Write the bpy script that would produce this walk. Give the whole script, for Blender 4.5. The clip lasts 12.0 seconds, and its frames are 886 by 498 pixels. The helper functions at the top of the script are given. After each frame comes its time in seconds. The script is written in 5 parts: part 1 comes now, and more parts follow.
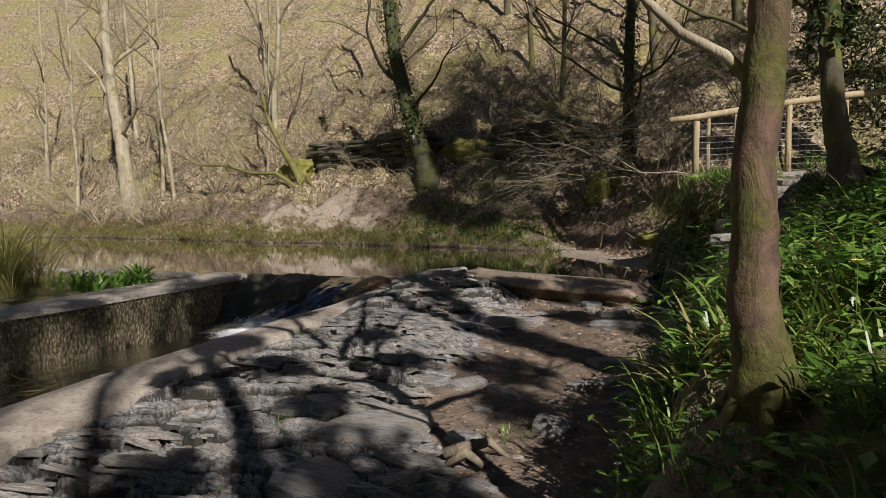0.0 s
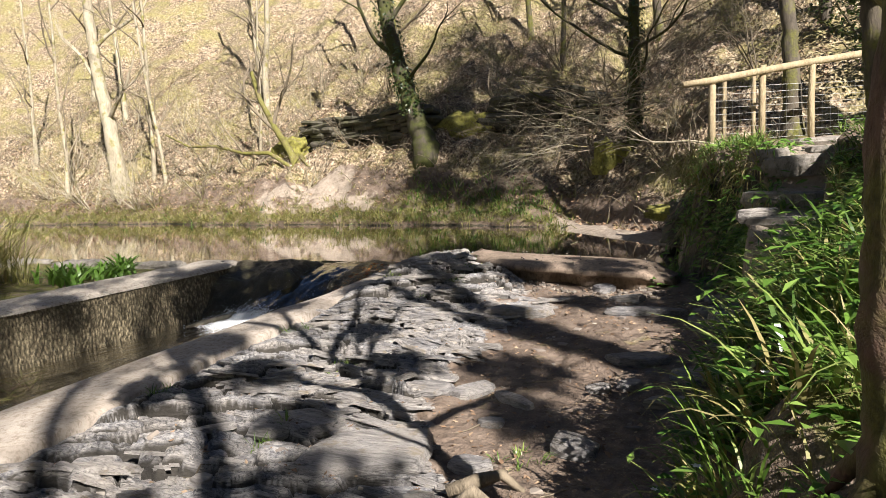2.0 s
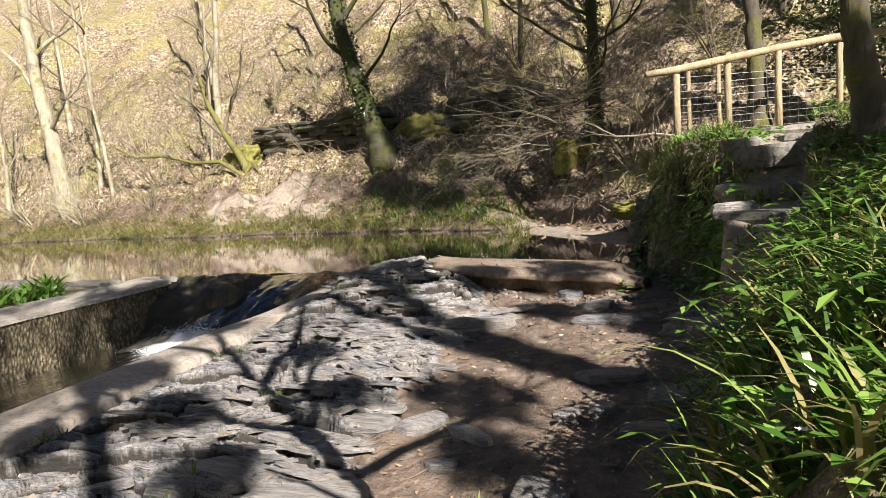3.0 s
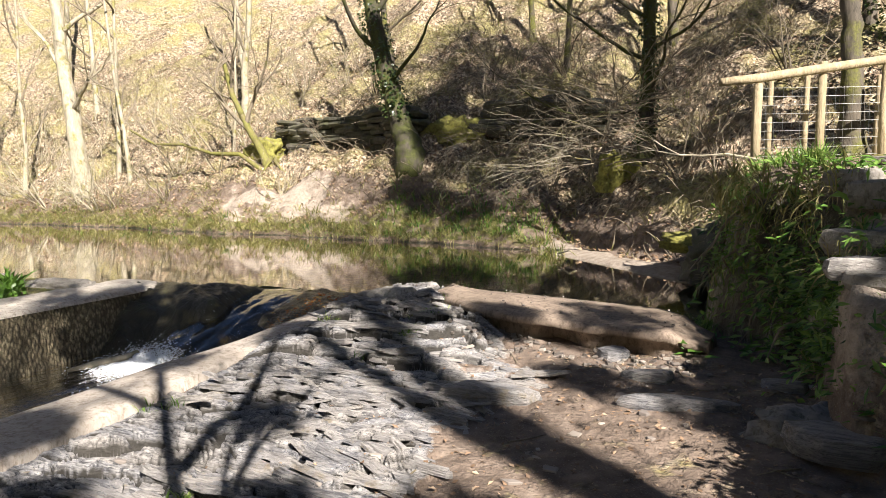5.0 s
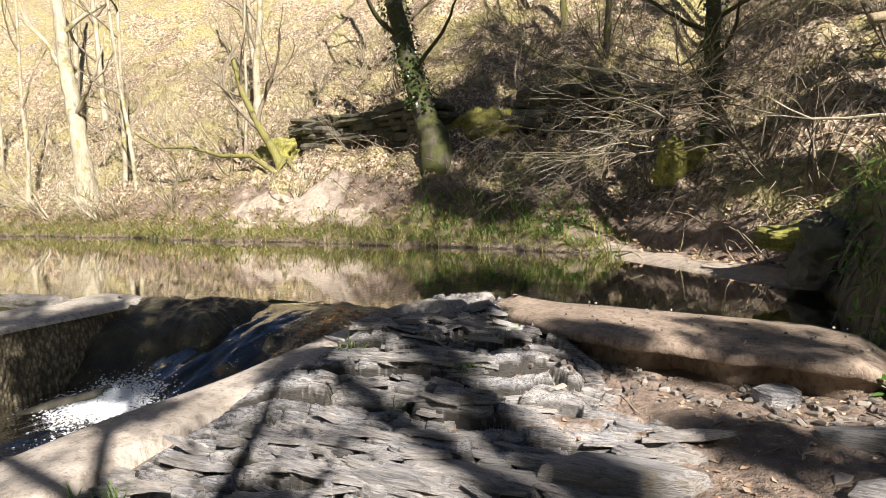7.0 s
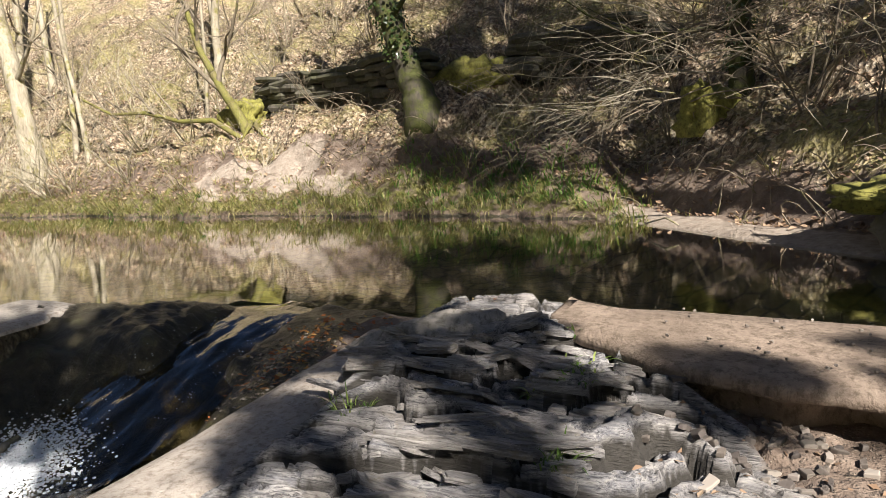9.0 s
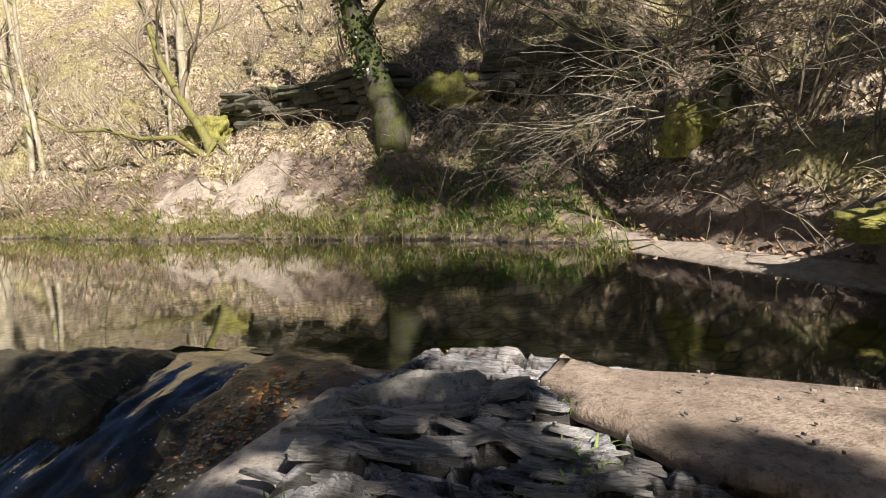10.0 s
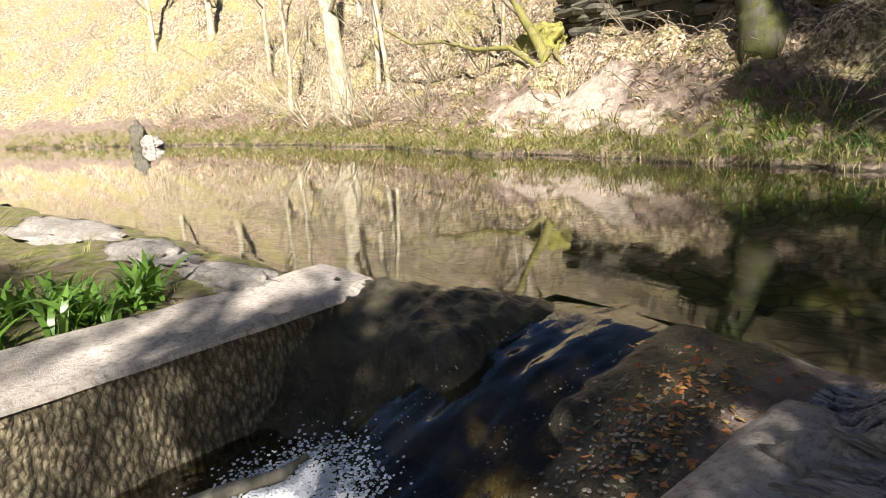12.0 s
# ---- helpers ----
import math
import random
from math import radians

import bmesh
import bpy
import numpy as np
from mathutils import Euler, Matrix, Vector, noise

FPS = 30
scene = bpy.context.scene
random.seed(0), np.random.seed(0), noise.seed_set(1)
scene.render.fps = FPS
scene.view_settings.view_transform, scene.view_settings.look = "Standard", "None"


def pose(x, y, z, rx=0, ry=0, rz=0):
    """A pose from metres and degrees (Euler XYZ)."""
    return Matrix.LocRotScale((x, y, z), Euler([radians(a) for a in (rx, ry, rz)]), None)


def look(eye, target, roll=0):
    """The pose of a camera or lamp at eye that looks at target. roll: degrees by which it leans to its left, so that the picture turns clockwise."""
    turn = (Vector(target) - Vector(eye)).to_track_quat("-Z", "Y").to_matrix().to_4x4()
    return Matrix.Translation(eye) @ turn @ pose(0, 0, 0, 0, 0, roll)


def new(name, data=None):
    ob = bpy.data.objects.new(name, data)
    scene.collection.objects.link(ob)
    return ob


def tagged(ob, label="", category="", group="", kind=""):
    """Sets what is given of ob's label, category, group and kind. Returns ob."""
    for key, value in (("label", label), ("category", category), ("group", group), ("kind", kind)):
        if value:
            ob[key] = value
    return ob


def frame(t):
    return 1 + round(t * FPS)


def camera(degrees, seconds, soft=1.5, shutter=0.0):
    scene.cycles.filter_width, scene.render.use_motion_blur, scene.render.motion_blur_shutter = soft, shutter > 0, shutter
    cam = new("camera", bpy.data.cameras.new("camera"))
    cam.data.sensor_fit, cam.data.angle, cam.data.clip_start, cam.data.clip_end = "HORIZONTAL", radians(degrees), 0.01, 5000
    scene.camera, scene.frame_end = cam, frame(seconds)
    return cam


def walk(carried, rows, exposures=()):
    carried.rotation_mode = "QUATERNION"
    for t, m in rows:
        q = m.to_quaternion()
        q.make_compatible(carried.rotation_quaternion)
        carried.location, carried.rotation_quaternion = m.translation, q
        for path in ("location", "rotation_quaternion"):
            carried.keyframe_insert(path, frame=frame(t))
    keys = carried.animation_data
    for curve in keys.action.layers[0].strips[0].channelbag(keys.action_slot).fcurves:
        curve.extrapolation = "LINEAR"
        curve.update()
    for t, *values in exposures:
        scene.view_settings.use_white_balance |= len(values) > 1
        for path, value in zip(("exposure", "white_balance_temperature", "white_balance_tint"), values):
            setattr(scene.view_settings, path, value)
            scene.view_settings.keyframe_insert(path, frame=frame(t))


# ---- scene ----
cam = camera(64.5, 12.0, soft=0.75)
PATH = [
    (0, (2.938, 1.929, 1.542), (1.927, 3.648, 1.39), -1.0),
    (0.5, (2.821, 1.934, 1.57), (2.0, 3.748, 1.378), 1.6),
    (1, (2.729, 1.973, 1.562), (1.73, 3.694, 1.362), 1.1),
    (1.5, (2.654, 2.3, 1.591), (1.59, 3.983, 1.401), -1.2),
    (2, (2.576, 2.602, 1.588), (1.563, 4.312, 1.364), -2.6),
    (2.5, (2.402, 2.967, 1.588), (1.443, 4.708, 1.369), -3.2),
    (3, (2.354, 3.334, 1.517), (1.423, 5.092, 1.303), -4.2),
    (5, (1.7, 4.934, 1.586), (0.693, 6.651, 1.39), -0.4),
    (5.5, (1.358, 5.199, 1.466), (0.416, 6.954, 1.282), -2.0),
    (6, (1.028, 5.508, 1.383), (0.109, 7.282, 1.29), -1.3),
    (6.5, (0.667, 6.064, 1.275), (-0.332, 7.792, 1.152), -1.4),
    (7, (0.391, 6.46, 1.32), (-0.661, 8.153, 1.149), -1.5),
    (9, (-0.842, 7.866, 1.374), (-1.835, 9.578, 1.086), -3.5),
    (9.5, (-1.033, 8.237, 1.4), (-1.959, 9.987, 1.124), -3.4),
    (10, (-1.166, 8.529, 1.45), (-2.098, 10.281, 1.201), -3.5),
    (10.5, (-1.469, 8.708, 1.442), (-2.593, 10.343, 1.187), -0.9),
    (11, (-1.82, 8.815, 1.532), (-3.21, 10.22, 1.226), -1.8),
    (11.5, (-2.059, 8.844, 1.645), (-3.567, 10.116, 1.316), -5.5),
    (12, (-2.377, 8.889, 1.613), (-3.931, 10.066, 1.165), -4.2),
]

walk(cam, [(t, look(eye, target, roll)) for t, eye, target, roll in PATH], [(0, 0.25), (0.5, 0.55), (1.0, 1.05), (1.5, 1.3), (2.5, 1.25), (3.2, 1.3), (5, 1.55), (7, 1.5), (9, 1.25), (10, 1.25), (11, 1.6), (12, 1.7)])

# ---- world and sun ----
SUN_TO = Vector((0.81, -0.59, 0.0)).normalized()
ELEV = radians(38)
sun_dir = Vector((SUN_TO.x * math.cos(ELEV), SUN_TO.y * math.cos(ELEV), math.sin(ELEV)))
world = bpy.data.worlds.new("sky")
scene.world = world
world.use_nodes = True
wn = world.node_tree
sky = wn.nodes.new("ShaderNodeTexSky")
sky.sky_type = 'NISHITA'
sky.sun_disc = False
sky.sun_elevation = ELEV
sky.air_density = 0.4
sky.dust_density = 0.2
sky.ozone_density = 2.0
sky.sun_rotation = math.atan2(SUN_TO.x, SUN_TO.y)
wn.nodes["Background"].inputs["Strength"].default_value = 0.05
wn.links.new(sky.outputs[0], wn.nodes["Background"].inputs["Color"])
sun = new("sun", bpy.data.lights.new("sun", "SUN"))
sun.data.energy = 5.0
sun.data.angle = radians(0.55)
sun.data.color = (1.0, 0.925, 0.85)
sun.matrix_world = look(sun_dir * 60, (0, 0, 0))

# ---- materials ----
class Nodes:
    """A small wrapper to write node materials briefly."""
    def __init__(self, name):
        self.mat = bpy.data.materials.new(name)
        self.mat.use_nodes = True
        self.t = self.mat.node_tree
        self.t.nodes.clear()
        self.out = self.t.nodes.new("ShaderNodeOutputMaterial")

    def add(self, kind, **inputs):
        n = self.t.nodes.new("ShaderNode" + kind)
        for key, value in inputs.items():
            self.put(n.inputs[key.replace("_", " ")], value)
        return n

    def put(self, socket, value):
        if hasattr(value, "is_linked"):
            self.t.links.new(value, socket)
        else:
            socket.default_value = value

    def coords(self, scale=(1, 1, 1), turn=0.0):
        m = self.add("Mapping", Vector=self.add("NewGeometry").outputs["Position"])
        m.inputs["Rotation"].default_value = (0, 0, radians(turn))
        m.inputs["Scale"].default_value = scale
        return m.outputs[0]

    def noise(self, scale, detail=4, rough=0.6, vec=None, distort=0.0):
        n = self.add("TexNoise", Scale=scale, Detail=detail, Roughness=rough, Distortion=distort)
        self.put(n.inputs["Vector"], vec if vec is not None else self.coords())
        return n.outputs["Fac"]

    def cells(self, scale, vec=None, out="Color", feature='F1'):
        n = self.add("TexVoronoi", Scale=scale)
        n.feature = feature
        self.put(n.inputs["Vector"], vec if vec is not None else self.coords())
        return n.outputs[out]

    def ramp(self, fac, stops):
        r = self.add("ValToRGB", Fac=fac)
        e = r.color_ramp.elements
        while len(e) < len(stops):
            e.new(0.5)
        for el, (p, c) in zip(e, stops):
            el.position = p
            el.color = (*c, 1) if not isinstance(c, (int, float)) else (c, c, c, 1)
        return r.outputs["Color"]

    def mix(self, fac, a, b, mode='MIX'):
        m = self.t.nodes.new("ShaderNodeMix")
        m.data_type, m.blend_type = 'RGBA', mode
        self.put(m.inputs[0], fac)
        for i, c in ((6, a), (7, b)):
            self.put(m.inputs[i], (*c, 1) if isinstance(c, tuple) and len(c) == 3 else c)
        return m.outputs[2]

    def math(self, op, a, b=0.0, clamp=False):
        m = self.t.nodes.new("ShaderNodeMath")
        m.operation, m.use_clamp = op, clamp
        self.put(m.inputs[0], a)
        self.put(m.inputs[1], b)
        return m.outputs[0]

    def attr(self, name):
        a = self.add("Attribute")
        a.attribute_name = name
        return a.outputs["Fac"]

    def bump(self, height, strength=0.5, distance=0.02, normal=None):
        b = self.add("Bump", Height=height, Strength=strength, Distance=distance)
        if normal is not None:
            self.put(b.inputs["Normal"], normal)
        return b.outputs[0]

    def done(self, color, rough=0.8, normal=None, **more):
        p = self.add("BsdfPrincipled")
        self.put(p.inputs["Base Color"], (*color, 1) if isinstance(color, tuple) and len(color) == 3 else color)
        self.put(p.inputs["Roughness"], rough)
        if normal is not None:
            self.put(p.inputs["Normal"], normal)
        for key, value in more.items():
            self.put(p.inputs[key.replace("_", " ")], value)
        self.t.links.new(p.outputs[0], self.out.inputs[0])
        return self.mat


def slate_colour(n):
    """Grey-blue slate with pale weathered faces and fine bedding; returns colour and height."""
    bed = n.noise(3.0, 5, 0.65, n.coords((1.2, 9.0, 14.0), -17), 0.4)
    fine = n.noise(8.0, 5, 0.7, n.coords((1.0, 8.0, 16.0), -17), 0.5)
    blot = n.noise(2.3, 4, 0.6)
    col = n.ramp(bed, [(0.32, (0.07, 0.07, 0.08)), (0.43, (0.22, 0.22, 0.235)), (0.56, (0.40, 0.39, 0.385)), (0.72, (0.58, 0.55, 0.51))])
    col = n.mix(n.ramp(blot, [(0.42, 0.0), (0.64, 0.45)]), col, (0.45, 0.40, 0.34))
    col = n.mix(n.ramp(fine, [(0.36, 0.85), (0.5, 0.0)]), col, (0.05, 0.05, 0.055))
    speck = n.ramp(n.noise(60, 2, 0.5), [(0.62, 0.0), (0.72, 0.5)])
    col = n.mix(speck, col, (0.5, 0.48, 0.43))
    return col, n.math('ADD', n.math('MULTIPLY', bed, 0.6), n.math('MULTIPLY', fine, 0.5))


def litter_colour(n):
    """Leaf litter: pale and brown leaves of many shades on dark earth."""
    w = n.coords((1, 1, 0.7))
    leaves = n.add("SeparateColor", Color=n.cells(15, w))
    more = n.add("SeparateColor", Color=n.cells(34, w))
    edge = n.cells(15, w, "Distance")
    pick = n.math('ADD', n.math('MULTIPLY', leaves.outputs[0], 0.65), n.math('MULTIPLY', more.outputs[0], 0.35))
    col = n.ramp(pick, [(0.1, (0.06, 0.04, 0.027)), (0.35, (0.20, 0.145, 0.095)), (0.55, (0.36, 0.27, 0.18)), (0.75, (0.50, 0.41, 0.29)), (0.95, (0.62, 0.54, 0.42))])
    col = n.mix(n.ramp(n.noise(5, 6, 0.75), [(0.38, 0.9), (0.52, 0.0)]), col, (0.035, 0.026, 0.018))
    green = n.ramp(n.noise(0.55, 5, 0.7), [(0.44, 0.0), (0.62, 0.7)])
    col = n.mix(green, col, n.ramp(n.noise(12, 4, 0.7), [(0.3, (0.06, 0.06, 0.015)), (0.7, (0.42, 0.38, 0.13))]))
    h = n.math('ADD', n.math('MULTIPLY', edge, 0.9), n.noise(7, 5, 0.75))
    return col, h


def ground_material():
    n = Nodes("ground")
    rock, rh = slate_colour(n)
    lit, lh = litter_colour(n)
    dirt = n.ramp(n.noise(5, 6, 0.65), [(0.3, (0.10, 0.072, 0.052)), (0.55, (0.20, 0.15, 0.115)), (0.75, (0.30, 0.24, 0.19))])
    chips = n.ramp(n.cells(45, None, "Distance"), [(0.12, 0.65), (0.3, 0.0)])
    dirt = n.mix(chips, dirt, (0.33, 0.27, 0.21))
    dh = n.math('ADD', n.noise(20, 4, 0.7), n.math('MULTIPLY', chips, 0.5))
    moss = n.ramp(n.noise(6, 6, 0.7), [(0.3, (0.05, 0.055, 0.014)), (0.5, (0.13, 0.135, 0.03)), (0.7, (0.26, 0.24, 0.06))])
    mh = n.noise(35, 4, 0.75)
    # edges of each zone are broken up by noise
    ragged = n.math('MULTIPLY', n.math('SUBTRACT', n.noise(4, 5, 0.7), 0.5), 1.1)
    def zone(name):
        return n.ramp(n.math('ADD', n.attr(name), ragged), [(0.42, 0.0), (0.58, 1.0)])
    zr, zl, zm, zb, zs = zone("rock"), zone("litter"), zone("moss"), zone("bed"), zone("sand")
    col = n.mix(zl, dirt, lit)
    # gaps between slabs darkened in the colour, as packed earth and crevice shade
    crk = n.ramp(n.attr("crack"), [(0.35, 0.0), (0.85, 0.92)])
    rock = n.mix(crk, rock, (0.035, 0.03, 0.022))
    col = n.mix(zr, col, rock)
    col = n.mix(zm, col, moss)
    bedc = n.ramp(n.cells(3.2, n.coords((1, 1, 0.3))), [(0.0, (0.19, 0.165, 0.055)), (0.5, (0.38, 0.33, 0.125)), (1.0, (0.52, 0.45, 0.2))])
    crack = n.ramp(n.cells(3.2, n.coords((1, 1, 0.3)), "Distance", 'DISTANCE_TO_EDGE'), [(0.02, 0.9), (0.12, 0.0)])
    bedc = n.mix(crack, bedc, (0.03, 0.026, 0.012))
    bedc = n.mix(n.ramp(n.noise(1.1, 5, 0.65), [(0.42, 0.0), (0.64, 0.7)]), bedc, (0.06, 0.06, 0.02))
    col = n.mix(zb, col, bedc)
    # one dark tone for wet rock and for shade painted on the banks
    zw = zone("wet_shade")
    wet_shade_col = n.ramp(n.noise(3.5, 6, 0.7), [(0.3, (0.022, 0.02, 0.012)), (0.55, (0.06, 0.052, 0.03)), (0.75, (0.10, 0.10, 0.04))])
    col = n.mix(zw, col, wet_shade_col)
    sand = n.ramp(n.noise(9, 6, 0.7), [(0.3, (0.22, 0.175, 0.135)), (0.5, (0.36, 0.30, 0.24)), (0.7, (0.46, 0.39, 0.32))])
    col = n.mix(zs, col, sand)
    height = n.mix(zl, dh, lh)
    height = n.mix(zr, height, rh)
    height = n.mix(zm, height, mh)
    hgt = n.add("RGBToBW", Color=height).outputs[0]
    rough = n.mix(zw, n.mix(zb, (0.85, 0.85, 0.85), (0.4, 0.4, 0.4)), (0.3, 0.3, 0.3))
    return n.done(col, n.add("RGBToBW", Color=rough).outputs[0], n.bump(hgt, 0.9, 0.05))


def water_material(name="water", ripple=0.006, tint=(0.88, 0.84, 0.60), scale=(1.2, 5.0, 1.0), turn=10.0, gain=1.55):
    n = Nodes(name)
    rip = n.noise(2.2, 3, 0.55, n.coords(scale, turn), 0.3)
    nb = n.bump(rip, ripple, 0.12)
    fr = n.add("Fresnel", IOR=1.33, Normal=nb)
    tr = n.add("BsdfTransparent", Color=(*tint, 1))
    gl = n.add("BsdfGlossy", Color=(1, 1, 1, 1), Roughness=0.02, Normal=nb)
    boost = n.math('MULTIPLY', fr.outputs[0], gain, True)
    m = n.add("MixShader", Fac=boost)
    n.put(m.inputs[1], tr.outputs[0])
    n.put(m.inputs[2], gl.outputs[0])
    n.t.links.new(m.outputs[0], n.out.inputs[0])
    return n.mat


def concrete_material(name, a, b, dirt=(0.09, 0.075, 0.05), grime=0.5, knob=0.0):
    n = Nodes(name)
    big, mid = n.noise(1.3, 5, 0.6), n.noise(8, 5, 0.7)
    col = n.ramp(mid, [(0.3, a), (0.7, b)])
    col = n.mix(n.ramp(big, [(0.45, 0.0), (0.68, grime)]), col, dirt)
    pit = n.ramp(n.noise(22, 5, 0.75, n.coords((1, 1, 0.5))), [(0.36, 0.8), (0.52, 0.0)])
    col = n.mix(pit, col, dirt)
    h = n.math('ADD', mid, n.noise(60, 3, 0.6))
    if knob:
        # rough cast of aggregate, darker in the gaps
        lump = n.cells(24, n.coords((1, 1, 0.6)), "Distance")
        col = n.mix(n.ramp(lump, [(0.35, 0.0), (0.62, knob)]), col, dirt)
        h = n.math('SUBTRACT', h, n.math('MULTIPLY', lump, 2.0))
    return n.done(col, 0.85, n.bump(h, 0.6 + 0.4 * knob, 0.02 + 0.02 * knob))


def bark_material(name, dark, light, moss=0.0, mosscol=(0.17, 0.17, 0.035), scale=9.0, grain=0.22):
    n = Nodes(name)
    v = n.coords((1, 1, grain))
    b = n.noise(scale, 6, 0.7, v, 0.5)
    col = n.ramp(b, [(0.3, dark), (0.7, light)])
    patch = n.ramp(n.noise(2.5, 5, 0.65), [(0.62 - 0.35 * moss, 0.0), (0.75 - 0.35 * moss, 1.0)])
    if moss > 0:
        mc = n.ramp(n.noise(30, 4, 0.7), [(0.3, tuple(c * 0.35 for c in mosscol)), (0.7, mosscol)])
        col = n.mix(patch, col, mc)
    return n.done(col, 0.85, n.bump(b, 0.9, 0.03))


def blade_material(name, a, b, c=None, rough=0.45, trans=0.3):
    n = Nodes(name)
    r = n.add("NewGeometry").outputs["Random Per Island"]
    stops = [(0.0, a), (0.6, b)] + ([(1.0, c)] if c else [])
    col = n.ramp(r, stops)
    p = n.add("BsdfPrincipled", Roughness=rough)
    n.put(p.inputs["Base Color"], col)
    t = n.add("BsdfTranslucent")
    n.put(t.inputs["Color"], col)
    m = n.add("MixShader", Fac=trans)
    n.put(m.inputs[1], p.outputs[0])
    n.put(m.inputs[2], t.outputs[0])
    n.t.links.new(m.outputs[0], n.out.inputs[0])
    return n.mat


def slate_material():
    n = Nodes("slate")
    col, h = slate_colour(n)
    rnd = n.add("ObjectInfo").outputs["Random"]
    col = n.mix(0.35, col, n.ramp(rnd, [(0.0, (0.14, 0.14, 0.15)), (0.5, (0.33, 0.31, 0.295)), (1.0, (0.50, 0.45, 0.39))]))
    lichen = n.ramp(n.noise(5.5, 5, 0.7), [(0.56, 0.0), (0.68, 0.7)])
    col = n.mix(lichen, col, (0.27, 0.22, 0.14))
    return n.done(col, 0.7, n.bump(h, 1.0, 0.05))


M_GROUND = ground_material()
M_WATER = water_material()
M_RAPID = water_material("rapid_water", 0.22, (0.66, 0.58, 0.30), (4.0, 1.1, 1.0), -12, 2.6)
M_SLIDE = water_material("sliding_water", 0.06, (0.76, 0.66, 0.34), (4.0, 0.9, 1.0), -12, 1.8)
M_WALL = concrete_material("old_concrete", (0.16, 0.13, 0.08), (0.40, 0.34, 0.22), (0.06, 0.048, 0.024), 0.6, 0.75)
M_COPING = concrete_material("pale_concrete", (0.42, 0.38, 0.33), (0.58, 0.53, 0.46), (0.22, 0.18, 0.14), 0.45)
M_LEDGE = concrete_material("brown_concrete", (0.20, 0.15, 0.115), (0.36, 0.285, 0.22), (0.10, 0.075, 0.05), 0.65)
M_KERB = concrete_material("worn_concrete", (0.36, 0.315, 0.27), (0.50, 0.45, 0.39), (0.20, 0.16, 0.12), 0.5)
M_SLATE = slate_material()
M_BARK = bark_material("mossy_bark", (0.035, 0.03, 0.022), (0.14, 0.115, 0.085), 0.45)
M_BARK_DARK = bark_material("ivy_bark", (0.025, 0.022, 0.016), (0.10, 0.085, 0.06), 0.6, (0.09, 0.10, 0.02))
M_BARK_RED = bark_material("reddish_bark", (0.022, 0.015, 0.011), (0.20, 0.12, 0.085), 0.6, (0.12, 0.115, 0.025), 8, 0.55)
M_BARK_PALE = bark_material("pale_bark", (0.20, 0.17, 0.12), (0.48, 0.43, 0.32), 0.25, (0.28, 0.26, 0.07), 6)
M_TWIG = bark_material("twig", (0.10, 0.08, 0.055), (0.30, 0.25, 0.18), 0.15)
M_MOSSY = bark_material("moss_limb", (0.10, 0.085, 0.03), (0.20, 0.17, 0.07), 0.6, (0.24, 0.23, 0.055))
M_GRASS = blade_material("grass_leaves", (0.05, 0.11, 0.016), (0.15, 0.25, 0.045), (0.32, 0.39, 0.12), 0.35)
M_DRYGRASS = blade_material("dry_grass", (0.30, 0.24, 0.11), (0.24, 0.25, 0.07), (0.42, 0.35, 0.19), 0.6)
M_FRINGE = blade_material("bank_grass", (0.16, 0.18, 0.045), (0.33, 0.33, 0.10), (0.50, 0.44, 0.23), 0.5)
M_FERN = blade_material("green_herb", (0.05, 0.12, 0.02), (0.13, 0.25, 0.04), (0.25, 0.38, 0.09), 0.35)
M_IVY = blade_material("ivy_leaves", (0.02, 0.04, 0.01), (0.04, 0.07, 0.015), (0.09, 0.11, 0.03), 0.35, 0.15)
M_LITTER = blade_material("fallen_leaves", (0.12, 0.075, 0.045), (0.28, 0.18, 0.11), (0.46, 0.35, 0.24), 0.7, 0.1)
M_CHIP = blade_material("stone_chips", (0.14, 0.12, 0.11), (0.30, 0.26, 0.22), (0.48, 0.43, 0.37), 0.8, 0.0)
M_WOOD = bark_material("fence_wood", (0.25, 0.19, 0.11), (0.48, 0.40, 0.26), 0.0, scale=14)


def plain(name, col, rough=0.5, **more):
    n = Nodes(name)
    c = n.mix(n.ramp(n.noise(25, 4, 0.7), [(0.35, 0.5), (0.65, 0.0)]), col, tuple(v * 0.7 for v in col))
    return n.done(c, rough, **more)


M_WIRE = plain("galvanised_wire", (0.42, 0.42, 0.40), 0.35, Metallic=0.9)
M_FOAM = plain("water_foam", (0.86, 0.89, 0.92), 0.35)
M_REDLEAF = blade_material("red_leaves", (0.36, 0.10, 0.03), (0.48, 0.24, 0.08), (0.55, 0.42, 0.16), 0.5, 0.15)
M_FLOWER = plain("white_petals", (0.85, 0.86, 0.82), 0.5)
M_YELLOW = plain("yellow_petals", (0.80, 0.62, 0.05), 0.5)

# ---- the lie of the land ----
rng = np.random.default_rng(7)


def bisect(row, v):
    """How many numbers of a rising row lie at or below v."""
    lo, hi = 0, len(row)
    while lo < hi:
        m = (lo + hi) // 2
        if row[m] <= v:
            lo = m + 1
        else:
            hi = m
    return lo


def lattice(ix, iy, k):
    """Repeatable values between 0 and 1 on whole numbers."""
    h = (ix.astype(np.int64) * 374761393 + iy.astype(np.int64) * 668265263 + k * 974634777) & 0x7fffffff
    h = ((h ^ (h >> 13)) * 1274126177) & 0x7fffffff
    return ((h ^ (h >> 16)) & 0xffff) / 65535.0


